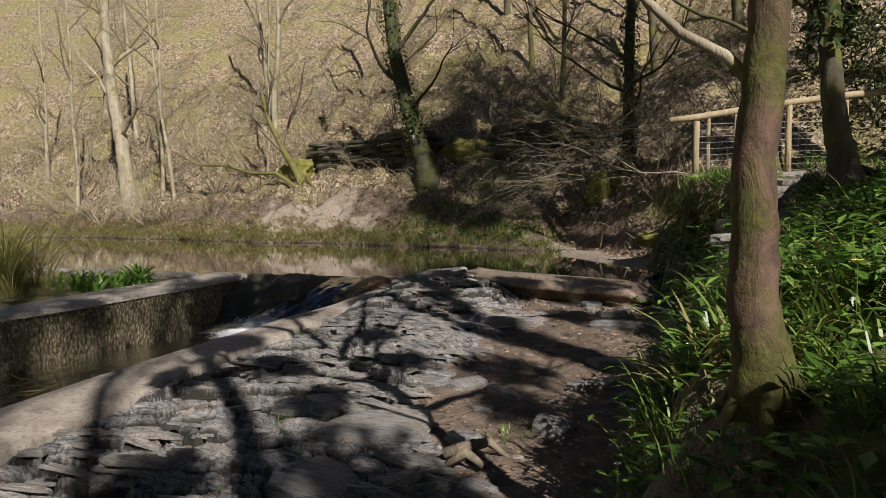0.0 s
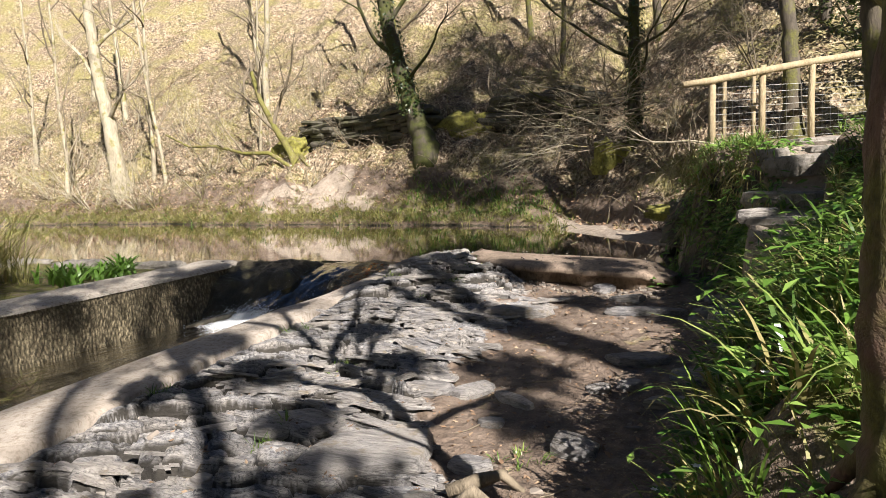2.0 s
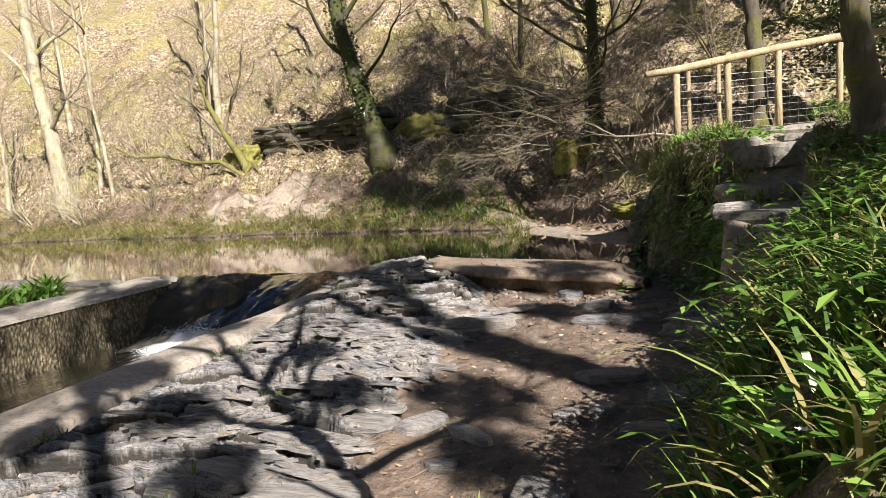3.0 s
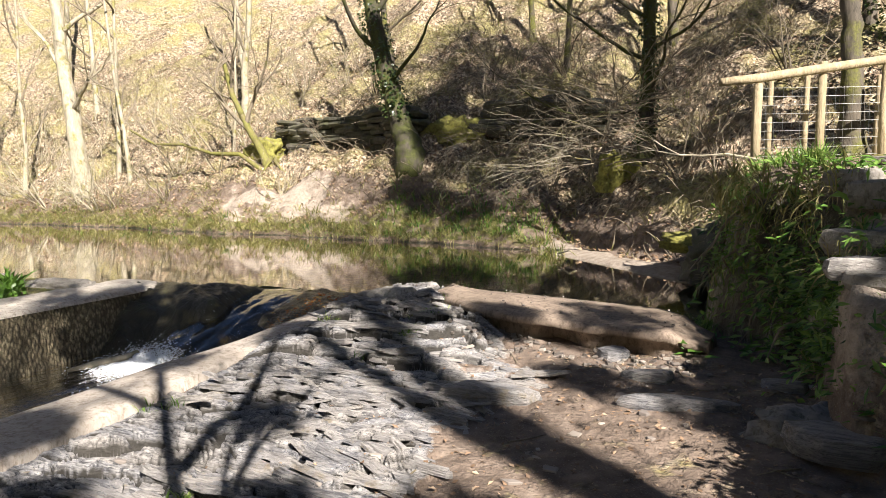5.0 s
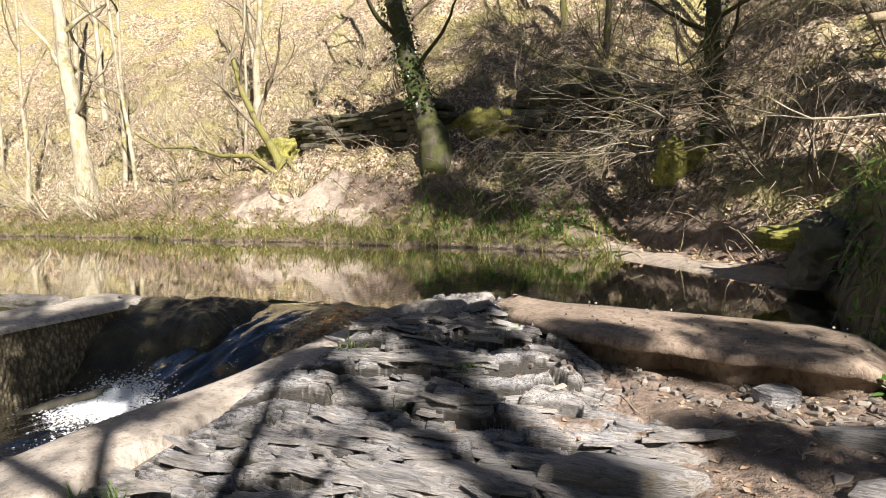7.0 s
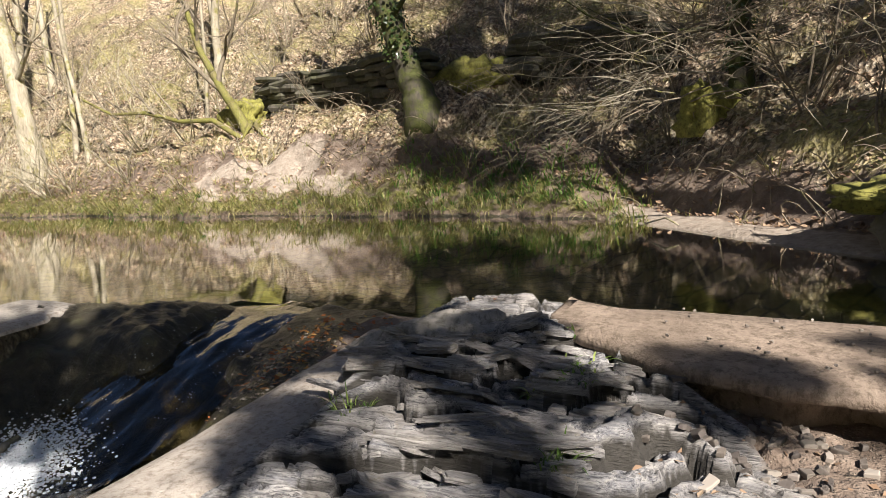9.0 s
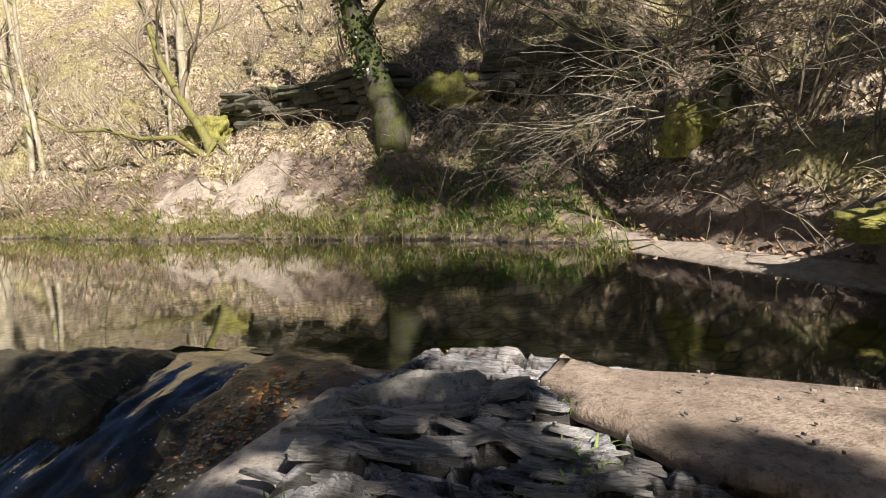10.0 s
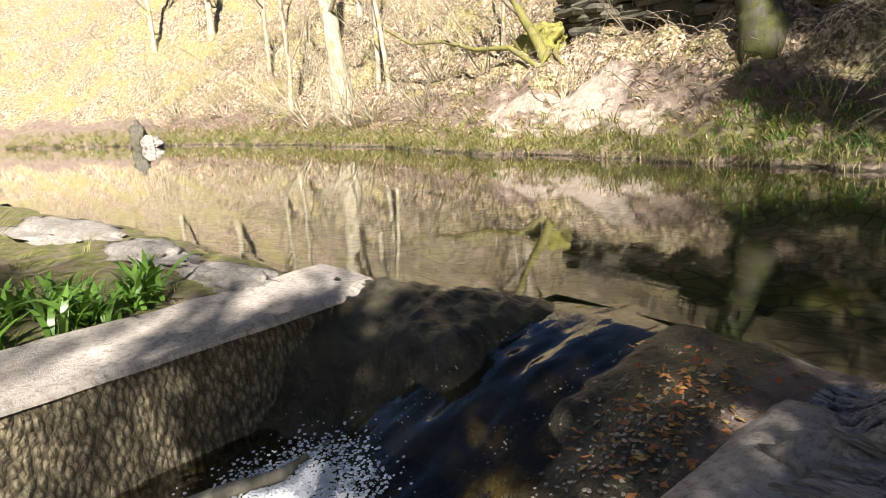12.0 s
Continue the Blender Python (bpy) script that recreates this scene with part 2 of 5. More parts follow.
def vnoise(x, y, k=0):
    ix, iy = np.floor(x), np.floor(y)
    fx, fy = x - ix, y - iy
    fx, fy = fx * fx * (3 - 2 * fx), fy * fy * (3 - 2 * fy)
    a, b = lattice(ix, iy, k), lattice(ix + 1, iy, k)
    c, d = lattice(ix, iy + 1, k), lattice(ix + 1, iy + 1, k)
    return (a * (1 - fx) + b * fx) * (1 - fy) + (c * (1 - fx) + d * fx) * fy - 0.5


def fbm(x, y, k=0, n=4):
    return sum(vnoise(x * 2 ** i, y * 2 ** i, k + i) * 0.55 ** i for i in range(n))


def smooth(a, b, v):
    t = np.clip((v - a) / (b - a), 0, 1)
    return t * t * (3 - 2 * t)


def bank_edge(y):
    """x of the foot of the grassy bank beside the path."""
    return np.interp(y, [-4, 1, 2.5, 4, 5, 5.6, 6.2, 7, 8, 9.3, 10, 11, 11.9, 12.5, 13, 14.5, 16, 17.5, 19, 21], [6, 4.0, 3.2, 2.4, 2.0, 1.88, 1.86, 1.92, 2.0, 1.95, 1.62, 1.5, 1.1, 0.6, 0.3, 0.05, -0.1, 0.0, 0.3, 0.5])


def far_shore(x):
    return np.interp(x, [-260, -110, -70, -45, -38, -32, -25, -20, -15, -12.9, -8.5, -6, -4.3, -1.6, -0.7, 0, 3], [-120, -22, 4, 14.8, 17.3, 18.8, 20, 20.2, 19.75, 20.0, 20.0, 19.95, 19.4, 16.9, 16.1, 15.7, 15.2])


def near_shore(x):
    return np.interp(x, [-70, -25, -18, -13, -9.4, -7.3, -6.0, -5, -3.3, -2.2, 0.5, 3], [2, 9.0, 10.3, 11.15, 11.5, 11.85, 12.35, 12.5, 12.3, 12.2, 12.35, 12.4])


def channel_edge(y):
    return np.interp(y, [-3, 3, 4.7, 5.9, 7.2, 8.1, 9.0, 9.7, 10.6, 11.4, 12.2], [-1.3, -2.45, -2.95, -3.25, -3.5, -3.66, -3.78, -3.80, -3.82, -3.87, -3.95])


def kerb_width(y):
    return np.interp(y, [2, 5.5, 7.2, 8.0, 9.0, 9.7, 10.5, 11.2, 11.9], [1.1, 0.95, 0.78, 0.74, 0.66, 0.56, 0.5, 0.42, 0.28])


def kerb_top(y):
    return np.interp(y, [2, 8, 10, 11.2, 11.9], [-0.10, -0.10, -0.06, 0.03, 0.05])


def upper_path(y):
    """Middle line and height of the stepped path that climbs to the fence."""
    return np.interp(y, [9.3, 9.8, 10.7, 11.5, 12.5, 13.5, 15], [2.1, 2.0, 1.95, 1.98, 2.1, 2.35, 3.0]), np.interp(y, [9.3, 9.8, 10.1, 10.9, 11.0, 11.6, 11.75, 12.3, 13.4, 15], [0.7, 0.92, 0.98, 1.02, 1.16, 1.2, 1.45, 1.6, 1.8, 1.85])


def wall_face(y):
    return np.interp(y, [-3, 5, 7.5, 9.5, 11.7], [-6.0, -6.5, -6.65, -6.85, -7.2])


def lie(x, y):
    """Height of the ground at x, y, and the shares of its surfaces."""
    x, y = np.broadcast_arrays(np.asarray(x, float), np.asarray(y, float))
    # --- near side: shelf of rock, path
    base = -0.08 + 0.10 * smooth(8.3, 10.3, y) + 0.12 * smooth(2.2, 0.5, y) + 0.06 * fbm(x * 0.7, y * 0.7, 3)
    xc, xw, kw = channel_edge(y), wall_face(y), kerb_width(y)
    ridge = smooth(8.4, 10.6, y) * smooth(0.0, 0.35, x - xc - kw) * smooth(-0.9, -1.9, x) * 0.18 + smooth(10.8, 11.6, y) * smooth(-4.0, -3.3, x) * smooth(-1.9, -2.5, x) * 0.03
    hollow = np.exp(-((x + 2.2) / 0.2) ** 2 - ((y - 11.0) / 0.22) ** 2)
    z = base + ridge - 0.3 * hollow
    onrock = smooth(0.35, -0.35, x - np.interp(y, [2, 5, 7, 9, 10.5, 12], [1.6, 1.0, 0.1, -0.35, -0.9, -1.9]) + 0.9 * fbm(x * 0.8, y * 0.8, 23))
    onrock = onrock * smooth(12.6, 12.2, y)
    # rock bedding: lens-shaped slabs along the strike, with cracks between them
    strike = np.radians(17 + 42 * fbm(x * 0.45, y * 0.45, 97, 2))
    wx, wy = x + 0.26 * fbm(x * 1.3, y * 1.3, 12), y + 0.26 * fbm(x * 1.3, y * 1.3, 13)
    u = -0.29 * wx + 0.957 * wy + 0.5 * fbm(x * 0.8, y * 0.8, 11) + 0.05 * np.sin(strike * 9)
    w = 0.957 * wx + 0.29 * wy
    def layer(pitch, length, k):
        """Rounded tops and narrow gaps of one size of slab, offset row by row."""
        v = u / pitch + 0.9 * fbm(w / length, u * 0.8, k, 2)
        row = np.floor(v)
        f = v - row
        q = w / length + lattice(row, row * 0, k + 3) * 7 + 0.35 * fbm(x * 3, y * 3, k + 5, 2)
        col = np.floor(q)
        g = q - col
        level = lattice(row, col, k + 7)
        edge = np.minimum(np.minimum(f, 1 - f) * pitch, np.minimum(g, 1 - g) * length * 0.7)
        return level, edge, f
    l1, e1, f1 = layer(0.17, 0.62, 41)
    l2, e2, f2 = layer(0.062, 0.34, 51)
    big = np.clip(fbm(x * 0.6, y * 0.6, 31) + 0.3, 0, 1)
    plate = smooth(0.05, 0.2, fbm(x * 0.75, y * 0.75, 33, 2))
    crack1, crack2 = 1 - smooth(0.002, 0.028, e1), 1 - smooth(0.0, 0.014, e2)
    relief = (0.05 + 0.13 * big) * (l1 - 0.5) + 0.05 * (1 - f1) + 0.035 * (l2 - 0.5) * (1 - plate) + 0.012 * (1 - f2)
    relief = relief - 0.085 * crack1 - 0.035 * crack2 * (1 - plate)
    relief = relief * (0.25 + 0.75 * smooth(0.05, 0.6, x - xc - kw))
    z = z + onrock * (relief + 0.03 * fbm(x * 5, y * 5, 43, 3))
    crack = np.clip(crack1 + 0.75 * crack2 * (1 - plate), 0, 1)
    z = z + (1 - onrock) * (0.035 * fbm(x * 3, y * 3, 47) + 0.02 * fbm(x * 9, y * 9, 49, 2))
    # the bed of the concrete edge
    onkerb = smooth(0.2, 0.0, x - xc - kw) * smooth(12.1, 11.8, y)
    z = z * (1 - onkerb) + (kerb_top(y) - 0.07) * onkerb
    onrock = onrock * (1 - onkerb)
    # --- channel under the weir
    inch = smooth(0.0, -0.30, x - xc)
    chan = -0.95 + 0.1 * fbm(x * 2, y * 2, 51)
    # weir apron: falls from the lip to the pool
    ns = near_shore(x)
    ap = smooth(9.9, 11.95, y - (ns - 12.1) + 0.25 * fbm(x * 1.3, y * 1.3, 57))
    apron = chan + ap * (0.06 - chan) + 0.26 * fbm(x * 1.9, y * 1.9, 58) * ap * (1 - ap) * 4 + 0.07 * fbm(x * 6, y * 6, 59)
    chute = np.exp(-((x - np.interp(y, [10.3, 11.2, 12.6], [-5.75, -5.45, -5.35])) / np.interp(y, [10.3, 12.6], [0.36, 0.42])) ** 4)
    apron = apron - 0.17 * chute * smooth(12.9, 12.0, y) - 0.12 * chute
    bump = smooth(-5.15, -4.55, x) * smooth(10.7, 11.5, y) * 0.02
    z = z * (1 - inch) + (apron + bump) * inch
    # mound between the chute and the concrete edge, where leaves collect
    mid = smooth(-5.0, -4.5, x) * smooth(-3.72, -3.9, x) * smooth(10.3, 11.0, y) * smooth(12.7, 12.3, y)
    z = z * (1 - mid) + (0.05 - 0.34 * smooth(12.1, 10.6, y) - 0.25 * smooth(-4.3, -4.9, x) * smooth(12.4, 11.4, y) + 0.03 * fbm(x * 4, y * 4, 61)) * mid
    # --- land beyond the wall
    left = smooth(0.05, -0.05, x - (xw - 0.45))
    land = 0.0 + 0.05 * fbm(x, y, 63) + 0.25 * smooth(-9, -16, x) * smooth(10, 7, y)
    z = z * (1 - left) + land * left
    # --- unseen valley side behind the walk, raised to cut sky light
    z = z + 0.62 * np.maximum(0, -12 - y) + 0.5 * np.clip(x - 34, 0, 150) * smooth(14, 6, y)
    # --- pond bed
    fs = far_shore(x)
    inpond = smooth(0.0, 0.7, y - ns)
    bed = -0.16 - 0.5 * smooth(0.3, 3.0, y - ns) * smooth(-0.2, 1.6, fs - y) + 0.07 * fbm(x, y, 67)
    z = z * (1 - inpond) + bed * inpond
    # --- far bank
    d = y - fs + (0.55 * fbm(x * 0.8, x * 0.0 + 3.0, 69, 3) + 0.2 * fbm(x * 3.1, y * 3.1, 70, 2)) * smooth(-4.2, -5.5, x)
    wob = 1.3 * fbm(x * 0.22, y * 0.22, 71) * smooth(0.4, 3, d)
    dd = d + wob
    prof_l = np.interp(dd, [-0.6, 0.0, 0.08, 0.6, 2.0, 3.0, 3.6, 4.0, 4.25, 4.9, 12, 30, 60], [-0.5, -0.12, 0.06, 0.42, 1.4, 2.1, 2.55, 2.75, 3.55, 3.9, 8.4, 20.5, 41])
    prof_p = np.interp(dd, [-0.6, 0.0, 0.08, 0.6, 2.0, 3.0, 4.9, 12, 30, 60], [-0.5, -0.12, 0.06, 0.4, 1.28, 1.95, 3.3, 8.0, 20.5, 41])
    rocky = smooth(-17.5, -16.0, x) * smooth(-4.0, -5.2, x)
    prof_l = prof_l * rocky + prof_p * (1 - rocky)
    prof_r = np.interp(d, [-0.6, 0.0, 0.25, 1.1, 1.7, 2.6, 4.2, 8, 12, 30, 60], [-0.4, -0.03, 0.06, 0.14, 0.75, 1.65, 2.6, 4.8, 7.5, 19, 40])
    right = smooth(-5.0, -3.6, x)
    far = prof_l * (1 - right) + prof_r * right
    far = far + smooth(0.3, 2.5, d) * (0.55 * fbm(x * 0.7, y * 0.9, 73, 5) - 0.45 * np.abs(fbm(x * 0.45 + 0.3 * y, y * 1.1, 75, 3)) + 0.1) + smooth(4, 10, d) * 1.2 * fbm(x * 0.15, y * 0.15, 77)
    infar = smooth(-0.5, 0.0, d)
    z = z * (1 - infar) + far * infar
    # --- grassy bank beside the path, and the plateau with the fence
    s = x - bank_edge(y) + 0.25 * fbm(x * 1.2, y * 1.2, 81) + 0.10 * fbm(x * 3.3, y * 3.3, 82, 3)
    low = np.interp(s, [-0.2, 0.0, 0.2, 0.35, 0.7, 1.0, 1.5, 2.4, 5, 12, 30], [-0.3, 0.0, 0.38, 0.62, 0.88, 1.0, 1.1, 1.17, 1.3, 4, 15])
    high = np.interp(s, [-0.2, 0.0, 0.12, 0.24, 0.36, 0.55, 0.8, 5, 9, 30], [-0.4, 0.03, 0.5, 0.72, 1.3, 1.6, 1.72, 1.95, 3.2, 15])
    low = low * (1 + 0.2 * smooth(5.0, 7.5, y))
    k = smooth(9.0, 12.0, y)
    bank = low * (1 - k) + high * k + smooth(0.02, 0.3, s) * 0.16 * fbm(x * 2.6, y * 2.6, 83)
    onbank = smooth(-0.06, 0.05, s) * smooth(19.5, 17.0, y)
    z = np.where(bank > z, z * (1 - onbank) + bank * onbank, z)
    # stepped path up to the fence
    px_, pz_ = upper_path(y)
    onpath = smooth(0.42, 0.30, np.abs(x - px_)) * smooth(9.2, 9.7, y) * smooth(14.6, 14.0, y)
    z = z * (1 - onpath) + (pz_ + 0.03 * fbm(x * 4, y * 4, 85)) * onpath
    # swell of ground round the foot of the tree by the path
    mound = 0.84 - 2.2 * ((x - 2.72) ** 2 + (y - 4.42) ** 2)
    z = np.where((mound > z) & (mound > 0.2), mound, z)
    # --- shares
    share = {}
    share["crack"] = np.clip(crack * onrock, 0, 1)
    share["rock"] = np.clip(onrock * (1 - inch * 0.3) * (1 - mid * smooth(-3.6, -3.75, x)), 0, 1) * (1 - onbank * (y < 11)) + 0.0
    share["litter"] = np.clip(smooth(1.2, 2.4, d) * 0.95 + 0.35 * (x > -2.4) * (y < 12) * (1 - onrock), 0, 1)
    green = 0.5 * smooth(0.05, 0.2, d) * smooth(2.2, 0.6, d) * (1 - right * 0.7) + 0.55 * left * (1 - inpond) + onbank * 0.3 * (y < 11) + 0.4 * onbank * smooth(0.4, 0.8, s)
    share["moss"] = np.clip(green + 0.62 * inch * (1 - left) * ap * (1 - inpond) * (x < -5.75) + smooth(-6, -20, x) * smooth(2, 6, d) * 0.3, 0, 1)
    share["bed"] = np.clip(inpond * (1 - infar) + inch * (1 - left) * 0.8 * (1 - inpond) * (y < 12.6) * (1 - ap * 0.6 * (1 - chute)), 0, 1)
    bench = smooth(-16.8, -15.4, x) * smooth(-10.2, -11.4, x) * smooth(0.35, 0.7, d) * smooth(2.3, 1.5, d)
    share["litter"] = share["litter"] * (1 - 0.9 * bench)
    share["sand"] = np.clip(onpath + bench * (0.6 + 1.7 * fbm(x * 1.6, y * 2.4, 87, 4)), 0, 1) + np.clip(right * smooth(-0.1, 0.1, d) * smooth(1.1, 0.6, d), 0, 1) * (s < 0)
    # last terms darken wet undercut waterline and steep bank soil with painted shade
    share["wet_shade"] = np.clip(inch * (1 - left) * (1 - inpond) * (x < -3.9) * (y > 9.5) + 0.9 * inch * (1 - left) * (y < 9.6) + smooth(0.1, 0.04, d) * smooth(-0.5, -0.1, d) * (1 - right) + 0.95 * onbank * k * smooth(0.5, 0.25, s), 0, 1)
    return z, share


def steps(a, b, n, grow=1.0):
    w = grow ** np.arange(n)
    return a + (b - a) * np.concatenate(([0], np.cumsum(w) / w.sum()))


def joined(*parts):
    return np.unique(np.round(np.concatenate(parts), 5))


def grid_object(name, xs, ys, zs, mat, shares=None, keep=None):
    ny, nx = zs.shape
    X, Y = np.meshgrid(xs, ys)
    me = bpy.data.meshes.new(name)
    idx = np.arange(nx * ny).reshape(ny, nx)
    q = np.stack([idx[:-1, :-1], idx[:-1, 1:], idx[1:, 1:], idx[1:, :-1]], -1).reshape(-1, 4)
    if keep is not None:
        q = q[keep.reshape(-1)]
    me.from_pydata(np.stack([X, Y, zs], -1).reshape(-1, 3).tolist(), [], q.tolist())
    for key, value in (shares or {}).items():
        me.attributes.new(key, 'FLOAT', 'POINT').data.foreach_set("value", value.reshape(-1).astype(np.float32))
    me.polygons.foreach_set("use_smooth", np.ones(len(me.polygons), bool))
    me.materials.append(mat)
    return new(name, me)


gx = joined(steps(-8.5, -34, 160), steps(-34, -400, 60, 1.06), steps(-8.5, -4.2, 80), steps(-4.2, 1.0, 330), steps(1.0, 1.4, 14), steps(1.4, 4.5, 60), steps(4.5, 400, 60, 1.09))
gy = joined(steps(2.5, -300, 55, 1.09), steps(2.5, 5.0, 110), steps(5.0, 12.0, 520), steps(12.0, 12.8, 30), steps(12.8, 18.5, 50), steps(18.5, 21, 60), steps(21, 26, 70), steps(26, 400, 75, 1.05))
GX, GY = np.meshgrid(gx, gy)
GZ, SH = lie(GX, GY)
GZ = np.minimum(GZ, 120)
ground = tagged(grid_object("ground", gx, gy, GZ, M_GROUND, SH), "valley ground of slate, trodden earth and leaf litter", kind="structure")


def ground_z(x, y):
    return lie(x, y)[0]


GXL, GYL = gx.tolist(), gy.tolist()


def on_sheet(table, x, y):
    """The value of a table over the ground sheet at x, y."""
    i = min(max(bisect(GXL, x) - 1, 0), len(GXL) - 2)
    j = min(max(bisect(GYL, y) - 1, 0), len(GYL) - 2)
    u, v = (x - GXL[i]) / (GXL[i + 1] - GXL[i]), (y - GYL[j]) / (GYL[j + 1] - GYL[j])
    return float((table[j, i] * (1 - u) + table[j, i + 1] * u) * (1 - v) + (table[j + 1, i] * (1 - u) + table[j + 1, i + 1] * u) * v)


def hz(x, y):
    return on_sheet(GZ, x, y)


def shore_y(x):
    """y at which the far bank rises out of the water."""
    y = float(far_shore(x)) - 0.7
    while hz(x, y) < 0.0 and y < 30:
        y += 0.06
    return y


# ---- water ----
wx = joined(steps(-90, -12, 60), steps(-12, 3, 60))
wy = joined(steps(3, 11, 30), steps(11, 13, 20), steps(13, 26, 30))
WX, WY = np.meshgrid(wx, wy)
cx, cy = (WX[:-1, :-1] + WX[1:, 1:]) / 2, (WY[:-1, :-1] + WY[1:, 1:]) / 2
tagged(grid_object("pond_water", wx, wy, np.zeros(WX.shape), M_WATER, None, (cy > near_shore(cx) + 0.02) & ~((np.abs(cx + 5.35) < 0.55) & (cy < 12.75))), "still clear brown pond water reflecting the hillside", kind="structure")
# pool and stream below the weir
sx, sy = steps(-7.6, -2.4, 60), steps(-3, 11.4, 130)
SX, SY = np.meshgrid(sx, sy)
SZ = -0.70 + 0.03 * fbm(SX * 2.2, SY * 1.2, 91)
tagged(grid_object("stream_water", sx, sy, SZ, M_RAPID), "dark fast water running along the concrete wall", kind="structure")
# sheet of water sliding down the chute
qx, qy = steps(-6.4, -4.7, 50), steps(10.2, 12.9, 80)
QX, QY = np.meshgrid(qx, qy)
bedz, _ = lie(QX, QY)
mid_x = np.interp(QY, [10.3, 11.2, 12.6], [-5.75, -5.45, -5.35])
sheet = np.interp(QY, [10.2, 10.5, 11.2, 11.8, 12.2, 12.5, 12.9], [-0.70, -0.66, -0.36, -0.11, -0.03, 0.002, 0.005]) + 0.05 * fbm(QX * 3.5, QY * 1.1, 93) * smooth(12.7, 12.0, QY) - 0.05 * np.abs(QX - mid_x)
wet_here = ((np.abs(QX - mid_x) < 0.66) & (QY < 12.82))[:-1, :-1] & (sheet > bedz - 0.06)[:-1, :-1]
tagged(grid_object("weir_water", qx, qy, sheet, M_SLIDE, None, wet_here), "clear water sliding down a mossy rock chute", kind="structure")

# ---- mesh helpers ----
class Acc:
    """Collects vertices and faces for one mesh."""
    def __init__(self):
        self.v, self.f = [], []

    def tube(self, pts, radii, n=6, cap=True, rough=0.0):
        pts = [Vector(p) for p in pts]
        b0, up = len(self.v), None
        for i, p in enumerate(pts):
            d = (pts[min(i + 1, len(pts) - 1)] - pts[max(i - 1, 0)]).normalized()
            if up is None:
                up = d.orthogonal().normalized()
            up = (up - d * up.dot(d)).normalized()
            side = d.cross(up)
            for k in range(n):
                a = 2 * math.pi * k / n
                r = radii[i] * (1 + (random.uniform(-rough, rough) if rough else 0))
                self.v.append(tuple(p + (up * math.cos(a) + side * math.sin(a)) * r))
        for i in range(len(pts) - 1):
            for k in range(n):
                a, b = b0 + i * n + k, b0 + i * n + (k + 1) % n
                self.f.append((a, b, b + n, a + n))
        if cap:
            self.f.append(tuple(range(b0 + n - 1, b0 - 1, -1)))
            self.f.append(tuple(range(len(self.v) - n, len(self.v))))

    def leaf(self, p, d, nrm, length, width, bend=0.2):
        """A leaf of two halves, folded along its rib."""
        p, d = Vector(p), Vector(d).normalized()
        side = d.cross(Vector(nrm)).normalized()
        nn = side.cross(d)
        b = len(self.v)
        m = p + d * length * 0.45
        self.v += [tuple(p), tuple(m + side * width / 2 + nn * width * bend), tuple(p + d * length), tuple(m - side * width / 2 + nn * width * bend)]
        self.f += [(b, b + 1, b + 2), (b, b + 2, b + 3)]

    def blade(self, p, heading, length, width, lean, droop):
        """A strap leaf that rises and arches over."""
        b = len(self.v)
        dx, dy = math.cos(heading), math.sin(heading)
        x, y, z = p
        a, seg = lean, length / 4
        for i in range(5):
            w = width * (0.7, 1.0, 0.9, 0.6, 0.06)[i] / 2
            self.v += [(x - dy * w, y + dx * w, z), (x + dy * w, y - dx * w, z)]
            x, y, z = x + dx * math.sin(a) * seg, y + dy * math.sin(a) * seg, z + math.cos(a) * seg
            a += droop
        for i in range(4):
            self.f.append((b + 2 * i, b + 2 * i + 1, b + 2 * i + 3, b + 2 * i + 2))

    def stone(self, m, sx, sy, sz, rough=0.12, n=7):
        """A flat, uneven, many-sided stone slab."""
        b = len(self.v)
        ang = sorted(random.uniform(0, 2 * math.pi) * 0.25 + 2 * math.pi * k / n for k in range(n))
        for lev, k in ((-1, 1.0), (0.6, 1.04), (1.0, 0.88)):
            for a in ang:
                random.seed(int(a * 1e4) + int(sx * 977))
                r = 1 + random.uniform(-1, 1) * rough
                self.v.append(tuple(m @ Vector((math.cos(a) * sx * r * k, math.sin(a) * sy * r * k, lev * sz + random.uniform(-1, 1) * rough * sz * 0.5))))
        for lv in range(2):
            for k in range(n):
                p, q = b + lv * n + k, b + lv * n + (k + 1) % n
                self.f.append((p, q, q + n, p + n))
        self.f.append(tuple(range(b + 2 * n, b + 3 * n)))
        self.f.append(tuple(range(b + n - 1, b - 1, -1)))

    def mesh(self, name, mat, smooth_on=False):
        me = bpy.data.meshes.new(name)
        me.from_pydata(self.v, [], self.f)
        if smooth_on:
            me.polygons.foreach_set("use_smooth", np.ones(len(me.polygons), bool))
        me.materials.append(mat)
        return me

    def ob(self, name, mat, parent=None, label="", smooth_on=False):
        o = new(name, self.mesh(name, mat, smooth_on))
        o.parent = parent
        return tagged(o, label)


def thing(name, at, label, category, group=""):
    e = new(name)
    e.location = at
    e.empty_display_size = 0.2
    return tagged(e, label, category, group)


def local(e, pts):
    return [Vector(p) - e.location for p in pts]


def swept(name, rings, mat, kind="", label="", smooth_on=False):
    """A solid from rings of equal length, closed at both ends."""
    a = Acc()
    n = len(rings[0])
    for r in rings:
        a.v += [tuple(p) for p in r]
    for i in range(len(rings) - 1):
        for k in range(n):
            p, q = i * n + k, i * n + (k + 1) % n
            a.f.append((p, q, q + n, p + n))
    a.f += [tuple(range(n - 1, -1, -1)), tuple(range((len(rings) - 1) * n, len(rings) * n))]
    o = a.ob(name, mat, None, label, smooth_on)
    if kind:
        tagged(o, kind=kind)
    return o


